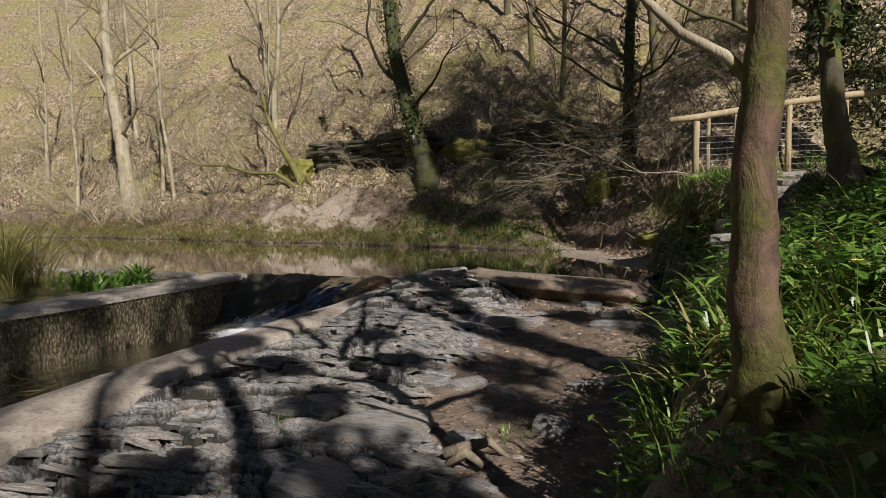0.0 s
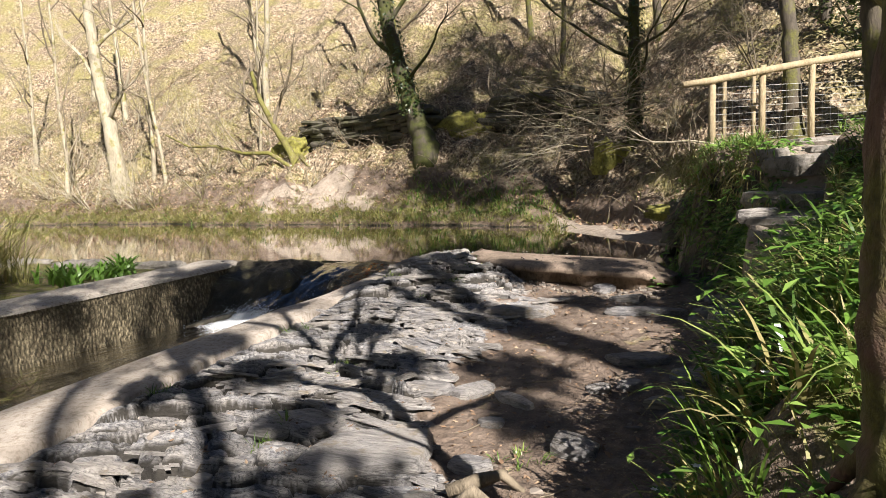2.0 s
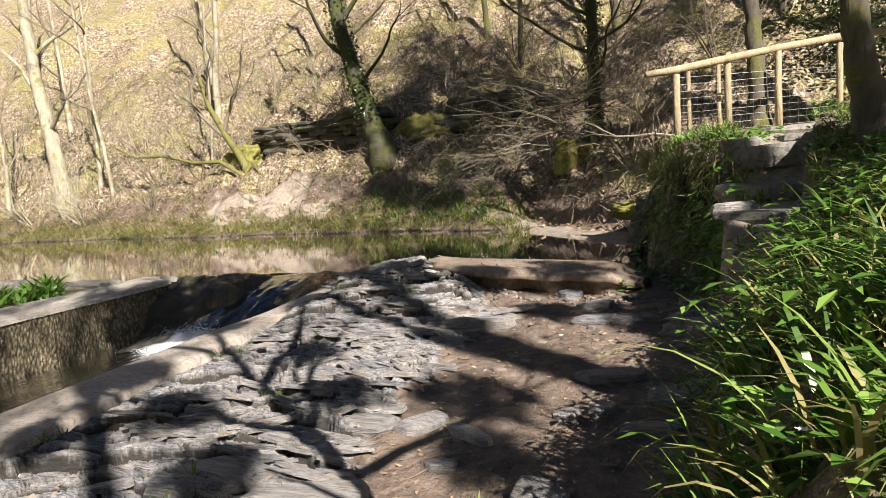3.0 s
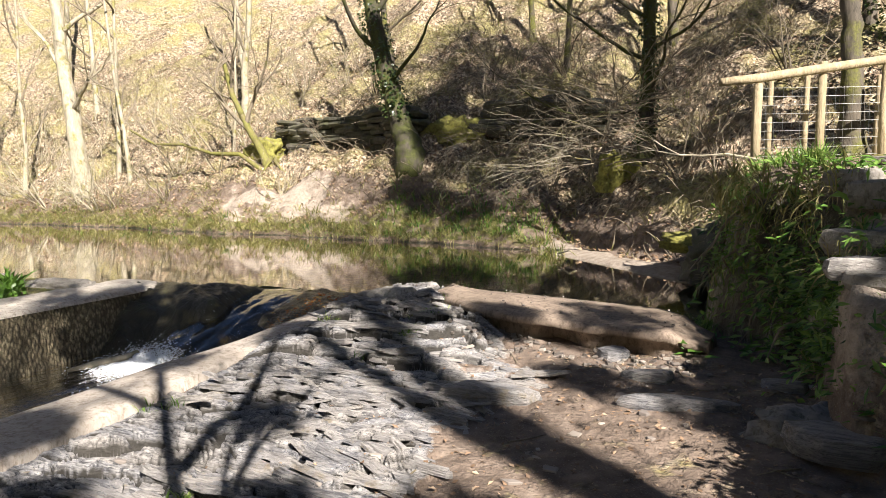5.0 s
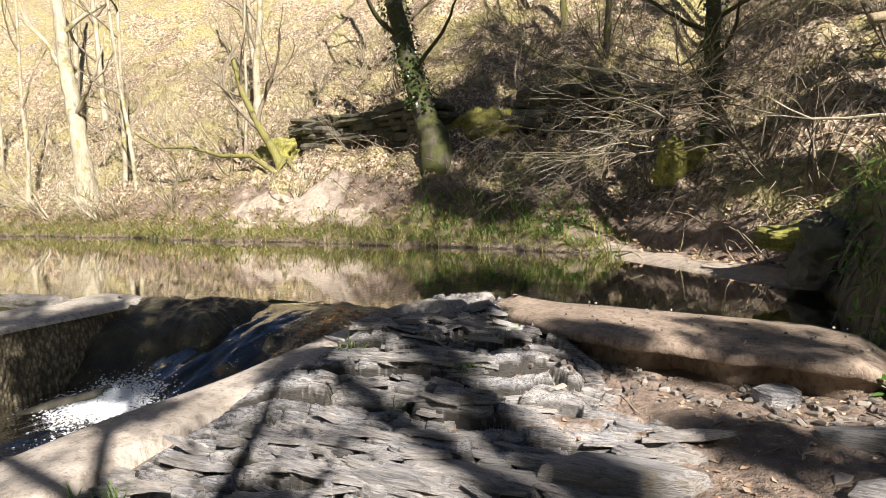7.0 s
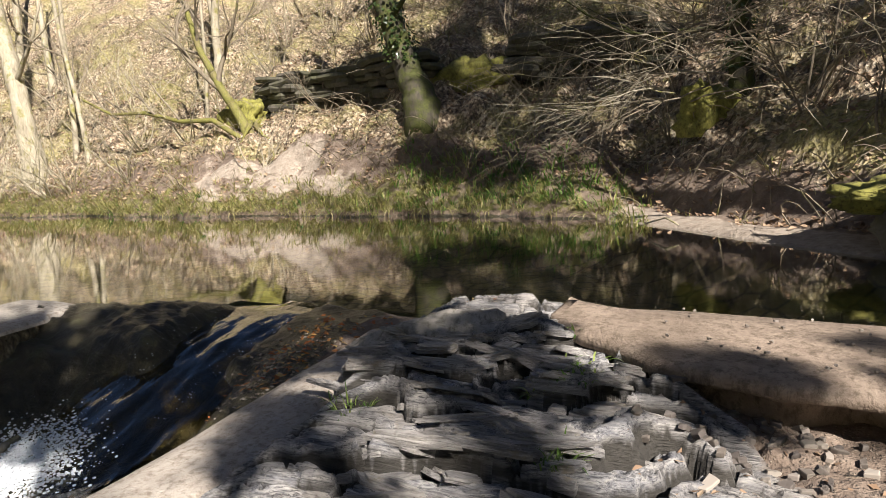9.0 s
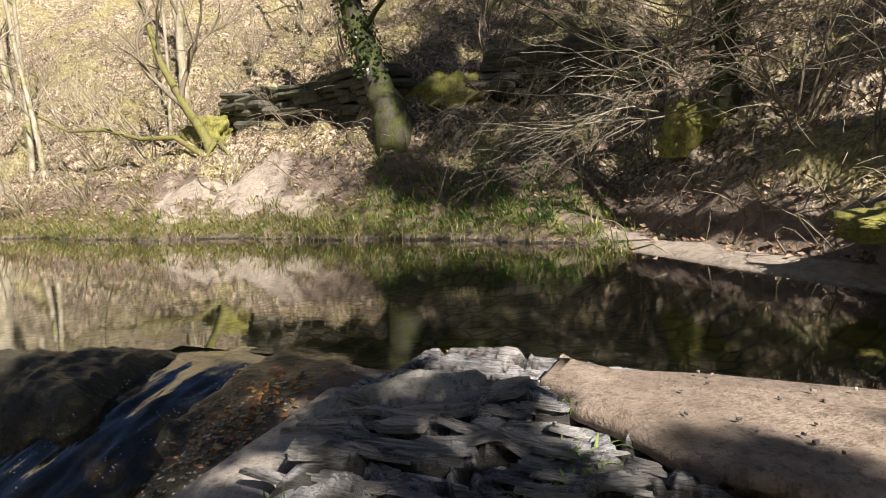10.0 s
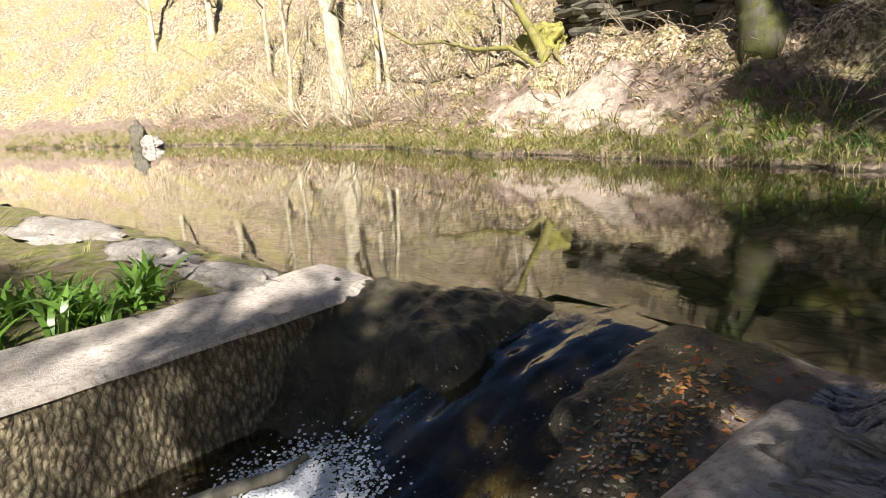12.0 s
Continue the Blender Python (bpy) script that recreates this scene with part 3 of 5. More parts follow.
# ---- concrete works ----
rings = []
for y in steps(-2.5, 11.75, 90):
    x, j = float(wall_face(y)), 0.03 * float(fbm(np.array(y * 1.7), np.array(3.0), 5))
    back = 0.25 if y > 11.6 else 1.0
    rings.append([(x + 0.08 + j, y, -1.1), (x + 0.03 + j, y, -0.5 + 2 * j), (x + j * 2, y, -0.06), (x - 0.03 + j, y, 0.0), (x - 0.95, y, 0.02), (x - 0.95, y, -1.1)])
swept("wall_stream", rings, M_WALL, "structure", "weathered stained concrete retaining wall along the stream")
rings = []
for y in steps(-2.5, 11.9, 90):
    x, j = float(wall_face(y)), 0.05 * float(fbm(np.array(y * 1.3), np.array(9.0), 6))
    b = x - 1.02 + 0.25 * float(fbm(np.array(y * 0.9), np.array(1.0), 8))
    rings.append([(x + 0.01 + j, y, 0.002), (x - 0.0 + j, y, 0.03), (x - 0.05 + j, y, 0.062), (x - 0.5, y, 0.075 + j * 0.5), (b + 0.05, y, 0.06), (b, y, -0.03)])
swept("trim_coping", rings, M_COPING, "structure", "smooth pale concrete coping on the stream wall")
rings = []
for y in steps(-2, 11.95, 160):
    x, j = float(channel_edge(y)), 0.03 * float(fbm(np.array(y * 1.1), np.array(4.0), 12))
    j2 = 0.09 * float(fbm(np.array(y * 1.9), np.array(7.0), 14, 4))
    w, z = float(kerb_width(y)), float(kerb_top(y))
    rings.append([(x - 0.14, y, -1.05), (x - 0.08 + j, y, z - 0.16), (x - 0.03 + j, y, z - 0.05), (x + 0.05 + j, y, z + 0.0), (x + w * 0.3 + j, y, z + 0.03), (x + w * 0.65 + j, y, z + 0.045 + j * 0.3), (x + w + j2, y, z + 0.035), (x + w + 0.04 + j2, y, z + 0.01), (x + w + 0.06 + j2, y, z - 0.25)])
swept("trim_kerb", rings, M_KERB, "structure", "sloping worn concrete edge beside the stream", True)
rings = []
for i, x in enumerate(steps(-2.38, 0.62, 190)):
    k = 0.06 * float(fbm(np.array(x * 1.6), np.array(2.0), 21)) + 0.022 * float(fbm(np.array(x * 5.0), np.array(5.0), 22, 3))
    e = smooth(0.62, 0.1, x)
    fr = float(np.interp(x, [-2.4, -2.1, -1.6, -1.05, -0.5, 0.26, 0.62], [11.78, 11.47, 11.13, 11.07, 11.12, 11.1, 11.35])) + k * 0.7
    bk = float(np.interp(x, [-2.35, -1.6, 0, 0.62], [12.15, 12.35, 12.45, 11.95]))
    zt = float(np.interp(x, [-2.35, -1.5, 0.3, 0.62], [0.33, 0.29, 0.23, 0.10]))
    niche = 0.16 * math.exp(-((x + 0.72) / 0.2) ** 2) + 0.10 * math.exp(-((x + 0.05) / 0.12) ** 2)
    rings.append([(x, fr + 0.16 + niche, -0.25), (x, fr + 0.13 + k + niche, zt - 0.22), (x, fr + 0.10 + k * 1.2 + niche, zt - 0.12), (x, fr + 0.03 + k * 0.9 + niche * 0.5, zt - 0.085), (x, fr + 0.0 + k * 0.4, zt - 0.07), (x, fr + 0.005, zt - 0.025), (x, fr + 0.03, zt + 0.0), (x, fr + 0.12, zt + 0.012 + k * 0.3), (x, fr + 0.4, zt + 0.025 - k * 0.2), (x, (fr + bk) / 2 + 0.15, zt + 0.03), (x, bk - 0.15, zt + 0.0), (x, bk, zt - 0.08), (x, bk + 0.08, -0.4)])
swept("concrete_ledge", rings, M_LEDGE, "structure", "rounded brown concrete ledge holding back the pond", True)

# ---- fence ----
def fence():
    e = thing("fence", (0.654, 14.04, hz(0.654, 14.04)), "weathered round-post timber fence with wire mesh", "fence")
    posts = [(0.654, 14.04, 1.30 - 0.42, 0.052), (1.298, 14.553, 1.15, 0.05), (1.95, 14.95, 1.2, 0.05), (2.75, 15.5, 1.2, 0.05)]
    backs = [(0.72, 14.75, 1.1, 0.035), (1.10, 15.2, 1.1, 0.035), (1.9, 15.8, 1.1, 0.035)]
    tops = []
    for x, y, h, r in posts + backs:
        z = 1.80
        a = Acc()
        a.tube(local(e, [(x, y, z - 0.35), (x, y, z + h * 0.5), (x + 0.01, y, z + h - 0.01), (x + 0.01, y, z + h)]), [r * 1.03, r, r * 0.96, r * 0.85], 10, True, 0.05)
        a.ob("post", M_WOOD, e, "", True)
        tops.append((x, y, z + h))
    a = Acc()
    line = [(0.30, 13.72, 2.69), (0.654, 14.02, 2.74), (1.298, 14.50, 2.86), (1.95, 14.93, 2.97), (2.75, 15.47, 3.08), (3.9, 16.2, 3.18)]
    a.tube(local(e, line), [0.05, 0.055, 0.057, 0.055, 0.058, 0.055], 10, True, 0.05)
    a.ob("top_rail", M_WOOD, e, "pale debarked pole rail", True)
    for i in range(9):
        h = 1.83 + 0.1 * i
        a = Acc()
        a.tube(local(e, [(x, y, min(h + 0.02 * k, 2.66)) for k, (x, y, _, _) in enumerate(posts)]), [0.0028] * 4, 4, False)
        a.ob("wire", M_WIRE, e)
    for i in range(22):
        f = i / 22 * 3
        k = int(f)
        p, q = Vector(posts[k][:2]), Vector(posts[k + 1][:2])
        m = p.lerp(q, f - k)
        a = Acc()
        a.tube(local(e, [(m.x, m.y, 1.82), (m.x, m.y, 2.64)]), [0.0024] * 2, 4, False)
        a.ob("wire", M_WIRE, e)
    # further length of rail beside the upper path
    f2 = thing("fence", (5.2, 15.6, 2.2), "far length of timber post and rail fence", "fence")
    for x, y in ((4.6, 15.9), (5.6, 15.2), (6.6, 14.4)):
        a = Acc()
        a.tube(local(f2, [(x, y, hz(x, y) - 0.2), (x, y, hz(x, y) + 1.15)]), [0.05, 0.045], 8, True, 0.05)
        a.ob("post", M_WOOD, f2, "", True)
    a = Acc()
    a.tube(local(f2, [(4.3, 16.1, hz(4.3, 16.1) + 1.1), (5.6, 15.15, hz(5.6, 15.2) + 1.1), (6.9, 14.2, hz(6.9, 14.2) + 1.1)]), [0.05, 0.05, 0.05], 8, True, 0.05)
    a.ob("top_rail", M_WOOD, f2, "", True)


fence()


# ---- trees ----
def grow(acc, p, d, length, r, depth, spread=0.5, lift=0.05, kids=3, wig=0.12, tips=None, sides=(7, 6, 5, 4, 3, 3), thin=None):
    """A branch with its side branches, down to twigs."""
    n = max(3, int(length / 0.25)) if depth < 2 else 4
    pts, radii = [Vector(p)], [r]
    dv = Vector(d).normalized()
    for i in range(n):
        dv = (dv + Vector((random.gauss(0, wig), random.gauss(0, wig), random.gauss(0, wig) + lift))).normalized()
        pts.append(pts[-1] + dv * length / n)
        radii.append(max(r * (1 - 0.75 * (i + 1) / n), 0.0025))
    (thin if thin is not None and depth >= 2 else acc).tube(pts, radii, sides[min(depth, 5)], False)
    if tips is not None and depth >= 1:
        tips += pts[1:]
    if depth >= 4 or r < 0.004:
        return
    for k in range(kids):
        i = random.randint(max(1, n // 3), n)
        side = Vector((random.gauss(0, 1), random.gauss(0, 1), random.gauss(0, 0.7)))
        dd = (pts[i] - pts[i - 1]).normalized() + side.normalized() * spread * random.uniform(0.7, 1.4)
        grow(acc, pts[i], dd, length * random.uniform(0.42, 0.7), radii[i] * random.uniform(0.45, 0.75), depth + 1, spread, lift, kids, wig * 1.15, tips, sides, thin)


def tree(name, trunk_pts, trunk_r, label, bark, limbs=(), roots=0, ivy=0, ivy_mat=None, ivy_size=0.09, seed=1, kids=3, sides=14, flare=1.7, limb_bark=None, clumps=()):
    random.seed(seed)
    x, y, z = trunk_pts[0]
    z = min(z, hz(x, y) + 0.03)
    trunk_pts = [(x, y, z), *trunk_pts[1:]]
    e = thing(name, (x, y, z), label, "tree")
    pts = local(e, trunk_pts)
    # trunk resampled with slight wander and a flared foot
    fine = []
    n = 9
    for i in range(len(pts) - 1):
        for k in range(n):
            t = k / n
            w = 0.02 * trunk_r * 10
            fine.append(pts[i].lerp(pts[i + 1], t) + Vector((random.gauss(0, w), random.gauss(0, w), 0)) * 0.25)
    fine.append(pts[-1])
    total = len(fine)
    rad = [trunk_r * (1 - 0.55 * i / total) * (1 + (flare - 1) * math.exp(-(fine[i].z - fine[0].z) / max(0.25, trunk_r * 1.6))) for i in range(total)]
    fine[0] = fine[0] - Vector((0, 0, 1.3 if roots == 0 else 0.25))
    a = Acc()
    a.tube(fine, rad, sides, True, 0.07)
    a.ob("trunk", bark, e, "", True)
    for k in range(roots):
        an = 2 * math.pi * k / roots + random.uniform(-0.4, 0.4)
        L = trunk_r * random.uniform(2.5, 4.5)
        a = Acc()
        rp = []
        for i in range(5):
            q = L * i / 4
            wx_, wy_ = x + math.cos(an) * (trunk_r * 0.5 + q), y + math.sin(an) * (trunk_r * 0.5 + q)
            rp.append((wx_, wy_, max(hz(wx_, wy_) + 0.02 - 0.04 * i / 4, z - 0.6) + (trunk_r * 1.3 * (1 - i / 4) ** 2)))
        a.tube(local(e, rp), [trunk_r * 0.5, trunk_r * 0.36, trunk_r * 0.26, trunk_r * 0.17, trunk_r * 0.08], 7, True, 0.1)
        a.ob("root", bark, e, "", True)
    tips = []
    for (h, d, L, r) in limbs:
        i = min(total - 1, int(h * (total - 1)))
        a = Acc()
        fine_twigs = Acc()
        grow(a, fine[i], d, L, r, 0, kids=kids, tips=tips, thin=fine_twigs)
        limb = a.ob("limb", limb_bark or bark, e, "", True)
        tagged(fine_twigs.ob("twig_spray", limb_bark or bark, limb, "", True), kind="stuff")
    if ivy or clumps:
        a = Acc()
        src = tips if tips else fine[n:]
        for c, rad_, count in clumps:
            c = Vector(c) - e.location
            for _ in range(count):
                u = Vector((random.gauss(0, 1), random.gauss(0, 1), random.gauss(0, 1))).normalized() * rad_ * random.random() ** 0.45
                a.leaf(c + u, (random.gauss(0, 1), random.gauss(0, 1), random.gauss(-0.3, 0.6)), (random.gauss(0, 0.5), random.gauss(0, 0.5), 1), 0.13 * random.uniform(0.7, 1.3), 0.11)
        for _ in range(ivy):
            p = random.choice(src) + Vector((random.gauss(0, 1), random.gauss(0, 1), random.gauss(0, 0.8))) * ivy_size * 3.5
            a.leaf(p, (random.gauss(0, 1), random.gauss(0, 1), random.gauss(-0.3, 0.6)), (random.gauss(0, 0.5), random.gauss(0, 0.5), 1), ivy_size * random.uniform(0.7, 1.3), ivy_size * random.uniform(0.6, 1.0))
        a.ob("foliage", ivy_mat or M_IVY, e)
    return e


def ivy_on(e, pts, r, count, size, seed):
    """Ivy leaves that hug a trunk."""
    random.seed(seed)
    a = Acc()
    pts = [Vector(p) for p in pts]
    for _ in range(count):
        f = random.random() * (len(pts) - 1)
        p = pts[int(f)].lerp(pts[int(f) + 1], f - int(f))
        an = random.uniform(0, 2 * math.pi)
        o = Vector((math.cos(an), math.sin(an), 0))
        a.leaf(p + o * r * random.uniform(0.9, 1.35), (o.x * 0.5 + random.gauss(0, 0.5), o.y * 0.5 + random.gauss(0, 0.5), -0.6), o + Vector((0, 0, 0.4)), size * random.uniform(0.7, 1.3), size)
    a.v = [tuple(Vector(v) - e.location) for v in a.v]
    a.ob("ivy", M_IVY, e, "dark green ivy")


# tree beside the start of the path
SLANT = Vector((sun_dir.x / sun_dir.z, sun_dir.y / sun_dir.z, 1.0))
# unseen leaf clumps added towards the sun, to shade weir and wall
SHADE_CLUMPS = [(Vector((a_, b_, -0.2)) + SLANT * h_, r_, int(800 * r_)) for a_, b_, h_, r_ in [(-5.6, 11.5, 8.2, 0.9), (-5.0, 12.2, 8.8, 0.7), (-6.2, 10.8, 8.5, 0.7), (-4.4, 11.5, 7.6, 0.35), (-6.9, 10.9, 9.2, 0.5), (-3.6, 10.7, 7.0, 0.22), (-5.2, 10.6, 8.0, 0.6), (-6.2, 12.0, 9.6, 0.7), (-6.9, 8.2, 9.4, 0.3), (-7.0, 6.4, 9.6, 0.3), (-4.0, 12.4, 8.0, 0.3), (-2.5, 11.2, 6.6, 0.35), (-3.9, 9.3, 7.6, 0.3), (-7.0, 10.4, 8.6, 0.5), (-7.1, 11.2, 8.4, 0.5), (-6.6, 11.9, 8.6, 0.45), (-6.3, 10.1, 8.4, 0.5), (-3.6, 11.5, 7.4, 0.38), (-3.1, 11.9, 7.2, 0.3), (-3.5, 10.3, 7.2, 0.26)]]
near_pts = [(2.70, 4.40, 0.84), (2.66, 4.38, 1.2), (2.66, 4.38, 1.7), (2.72, 4.36, 2.3), (2.78, 4.3, 3.5), (2.9, 4.2, 5.5), (3.2, 4.0, 8.5), (3.3, 3.7, 12)]
tree("tree", near_pts, 0.076, "reddish-barked mossy tree leaning over the path", M_BARK_RED, [(0.40, (-0.75, 0.55, 0.75), 2.6, 0.05), (0.46, (0.9, 0.6, 0.45), 2.6, 0.045), (0.5, (-0.5, 0.2, 0.9), 3.4, 0.06), (0.62, (-0.1, 0.9, 0.8), 3, 0.06), (0.7, (-0.6, -0.6, 0.8), 4, 0.06), (0.75, (0.7, -0.5, 0.9), 4, 0.06), (0.85, (-0.8, 0.3, 0.8), 3.5, 0.05), (0.92, (0.3, 0.3, 1), 3, 0.05)], 5, 500, M_IVY, 0.1, 3, 3, 16, 1.55, None, SHADE_CLUMPS)
stub = [o for o in scene.objects if o.name == "tree"][0]
a = Acc()
a.tube(local(stub, [(2.66, 4.40, 1.86), (2.57, 4.38, 1.97), (2.43, 4.36, 2.06), (2.30, 4.36, 2.2), (2.1, 4.36, 2.3)]), [0.022, 0.02, 0.018, 0.015, 0.008], 9, True, 0.12)
a.ob("dead_limb", M_BARK_PALE, stub, "bare pale dead limb", True)
# leaning ivy tree on the bank crest
lean_pts = [(2.86, 10.4, hz(2.86, 10.4)), (2.74, 10.4, 2.2), (2.66, 10.35, 3.0), (2.75, 10.3, 4.2), (3.0, 10.3, 6.5), (3.2, 10.4, 10)]
e = tree("tree", lean_pts, 0.13, "dark leaning tree with ivy on the bank crest", M_BARK, [(0.45, (-0.8, -0.5, 0.5), 2.2, 0.05), (0.5, (0.6, -0.7, 0.6), 2.4, 0.05), (0.6, (-0.7, 0.4, 0.7), 2.6, 0.05), (0.7, (0.5, 0.6, 0.8), 2.6, 0.05), (0.85, (-0.4, -0.4, 0.9), 2.4, 0.05)], 4, 0, None, 0.09, 27)
ivy_on(e, lean_pts[2:], 0.16, 900, 0.10, 28)
# ivy-clad tree on the far bank
big = [(-9.4, 22.15, 2.25), (-9.9, 22.2, 3.4), (-10.35, 22.3, 4.6), (-10.9, 22.4, 6.4), (-11.3, 22.5, 9), (-11.4, 22.6, 13)]
e = tree("tree", big, 0.33, "leaning mossy tree clad in ivy on the far bank", M_BARK_DARK, [(0.36, (0.8, -0.3, 0.7), 3, 0.07), (0.5, (-0.7, -0.5, 0.6), 3.6, 0.08), (0.6, (0.8, 0.2, 0.8), 4, 0.09), (0.75, (-0.5, 0.5, 0.9), 4, 0.08), (0.9, (0.4, -0.5, 1), 3.5, 0.07)], 0, 0, None, 0.09, 5, 3, 14, 1.45)
ivy_on(e, big[1:5], 0.33, 900, 0.10, 6)
# tree above the little beach
t3 = [(-2.45, 21.1, 2.4), (-2.42, 21.1, 4), (-2.4, 21.1, 6), (-2.2, 21.2, 9), (-2.1, 21.3, 12)]
e = tree("tree", t3, 0.17, "dark upright tree wrapped in moss and ivy", M_BARK_DARK, [(0.15, (-0.9, -0.7, 0.15), 3.2, 0.05), (0.2, (0.5, -1, 0.1), 3.4, 0.05), (0.28, (-1, -0.5, 0.1), 3.6, 0.05), (0.32, (0.9, -0.6, 0.2), 3.2, 0.05), (0.4, (-0.6, -0.9, 0.2), 3.4, 0.05), (0.55, (0.6, 0.5, 0.7), 3.4, 0.06), (0.75, (-0.6, 0.3, 0.9), 3, 0.05)], 0, 0, None, 0.09, 8, 4)
ivy_on(e, t3[:4], 0.19, 800, 0.09, 9)
# tree behind the fence
t4 = [(1.62, 16.0, 1.85), (1.60, 16.0, 2.8), (1.56, 16.05, 3.6), (1.45, 16.2, 4.6), (1.5, 16.4, 7), (1.7, 16.5, 11), (1.7, 16.6, 15)]
e = tree("tree", t4, 0.15, "mossy crooked tree behind the fence", M_BARK, [(0.45, (-1, -0.6, 0.25), 3.6, 0.05), (0.5, (0.8, 0.3, 0.5), 3, 0.06), (0.55, (-0.9, 0.3, 0.5), 4, 0.07), (0.65, (-0.3, -0.9, 0.7), 4, 0.07), (0.75, (0.8, 0.5, 0.7), 4, 0.08), (0.85, (-0.8, 0.2, 0.8), 4, 0.08), (0.95, (0, 0.4, 1), 3.5, 0.07)], 4, 1500, M_IVY, 0.14, 11)
# pale tree on the sunny bank
t5 = [(-25.4, 22.3, 2.2), (-25.9, 22.3, 4.2), (-26.4, 22.3, 6.6), (-26.8, 22.4, 9.5), (-27, 22.6, 14)]
tree("tree", t5, 0.34, "pale-barked leaning tree on the sunny bank", M_BARK_PALE, [(0.3, (0.9, -0.4, 0.5), 4, 0.1), (0.45, (-0.9, -0.3, 0.6), 4, 0.1), (0.6, (0.7, 0.3, 0.8), 4, 0.1), (0.8, (-0.5, 0.3, 0.9), 4, 0.1)], 0, 0, None, 0.1, 13, 3, 14, 1.8, M_BARK_PALE)
# low mossy sapling that leans out on the sunny bank
t6 = [(-15.2, 22.5, 1.75), (-15.75, 22.5, 2.7), (-16.3, 22.45, 3.5), (-16.9, 22.4, 4.6), (-17.2, 22.4, 5.6)]
tree("tree", t6, 0.15, "slender moss-covered sapling leaning from the bank", M_MOSSY, [(0.42, (-0.9, -0.3, 0.9), 3.4, 0.08), (0.5, (0.25, -0.2, 1), 3.0, 0.08), (0.7, (-0.9, 0.2, 0.5), 2.4, 0.05), (0.8, (0.5, -0.2, 0.9), 2.2, 0.045), (0.95, (-0.5, 0.3, 0.9), 2.0, 0.04)], 4, 0, None, 0.1, 15, 4, 10, 2.0, M_TWIG)
t6b = [(-15.4, 22.3, 1.9), (-16.4, 22.2, 2.5), (-17.6, 22.1, 2.55), (-19.0, 22.0, 2.9), (-20.4, 21.9, 2.95), (-21.6, 21.8, 3.5)]
tree("fallen_branch", t6b, 0.08, "moss-grown low branch reaching along the bank", M_MOSSY, [(0.4, (-0.6, -0.2, 0.8), 1.8, 0.04), (0.55, (-0.8, -0.3, 0.9), 1.8, 0.04), (0.7, (-0.9, -0.2, 0.6), 1.8, 0.035), (0.85, (-0.9, 0.3, 0.8), 1.6, 0.03)], 0, 0, None, 0.1, 17, 3, 8, 1.2, M_TWIG)

# further trunks on the hillside
random.seed(21)
far_spots = [(-13.6, 27.5, 0.13), (-6.2, 26.0, 0.10), (-3.5, 28.5, 0.16), (-9.0, 30.0, 0.13), (-16.5, 31.0, 0.15), (-0.5, 27.0, 0.15), (-20.5, 26.5, 0.16), (-24.0, 30.0, 0.15), (-30.5, 26.5, 0.15), (-22.8, 22.6, 0.09), (-24.1, 23.0, 0.1), (-36.0, 28.5, 0.18), (-42, 24, 0.2), (-28.4, 21.6, 0.1), (3.5, 27, 0.18), (1.8, 24.0, 0.14), (-33, 23.0, 0.1), (-18.6, 24.0, 0.06), (-46, 22, 0.15), (-12, 34, 0.15), (-5.5, 33, 0.16), (0.5, 33, 0.15)]
for i, (x, y, r) in enumerate(far_spots):
    z = hz(x, y)
    lean = random.uniform(-0.12, 0.12) - 0.08
    pts = [(x + lean * h + random.gauss(0, 0.1) * (h > 0), y + 0.03 * h, z + h) for h in (0, 2, 4, 7, 11)]
    # bark colour follows the side: paler on the sunny west
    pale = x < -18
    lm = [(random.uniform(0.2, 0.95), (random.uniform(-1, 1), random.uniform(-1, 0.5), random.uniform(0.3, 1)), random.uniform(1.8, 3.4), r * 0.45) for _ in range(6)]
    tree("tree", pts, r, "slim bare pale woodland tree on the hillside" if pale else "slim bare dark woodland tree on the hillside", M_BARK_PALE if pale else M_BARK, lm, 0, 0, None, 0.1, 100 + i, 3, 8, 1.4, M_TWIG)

# ---- unseen trees added beside and behind the walk's start, to shade rocks and far bank ----
shade = [(8.6, 11.8, 21, 0.26, 1500, 0.62), (6.2, 13.6, 20, 0.2, 1300, 0.68), (9.8, 13.6, 25, 0.28, 700, 0.6), (12.0, 10.8, 26, 0.28, 700, 0.65), (5.6, 0.4, 13, 0.13, 250, 0.5), (9.0, 1.9, 15, 0.17, 150, 0.6), (3.2, -4.2, 13, 0.12, 200, 0.5), (8.6, -2.6, 15, 0.12, 250, 0.5), (6.8, -5.5, 14, 0.22, 600, 0.35), (1.8, -4.6, 13, 0.15, 300, 0.45), (13, 4.0, 19, 0.26, 300, 0.5), (14, -1, 20, 0.3, 300, 0.5), (10.5, -6, 18, 0.28, 1400, 0.4), (17, 7, 22, 0.3, 2200, 0.5), (16, 13, 22, 0.3, 2200, 0.5), (3, -9, 15, 0.24, 1200, 0.4), (-2, -8, 15, 0.24, 1200, 0.4), (-6, -7, 16, 0.24, 1200, 0.4), (-11, -4, 15, 0.24, 1200, 0.4), (-16, -2, 16, 0.24, 1200, 0.4)]
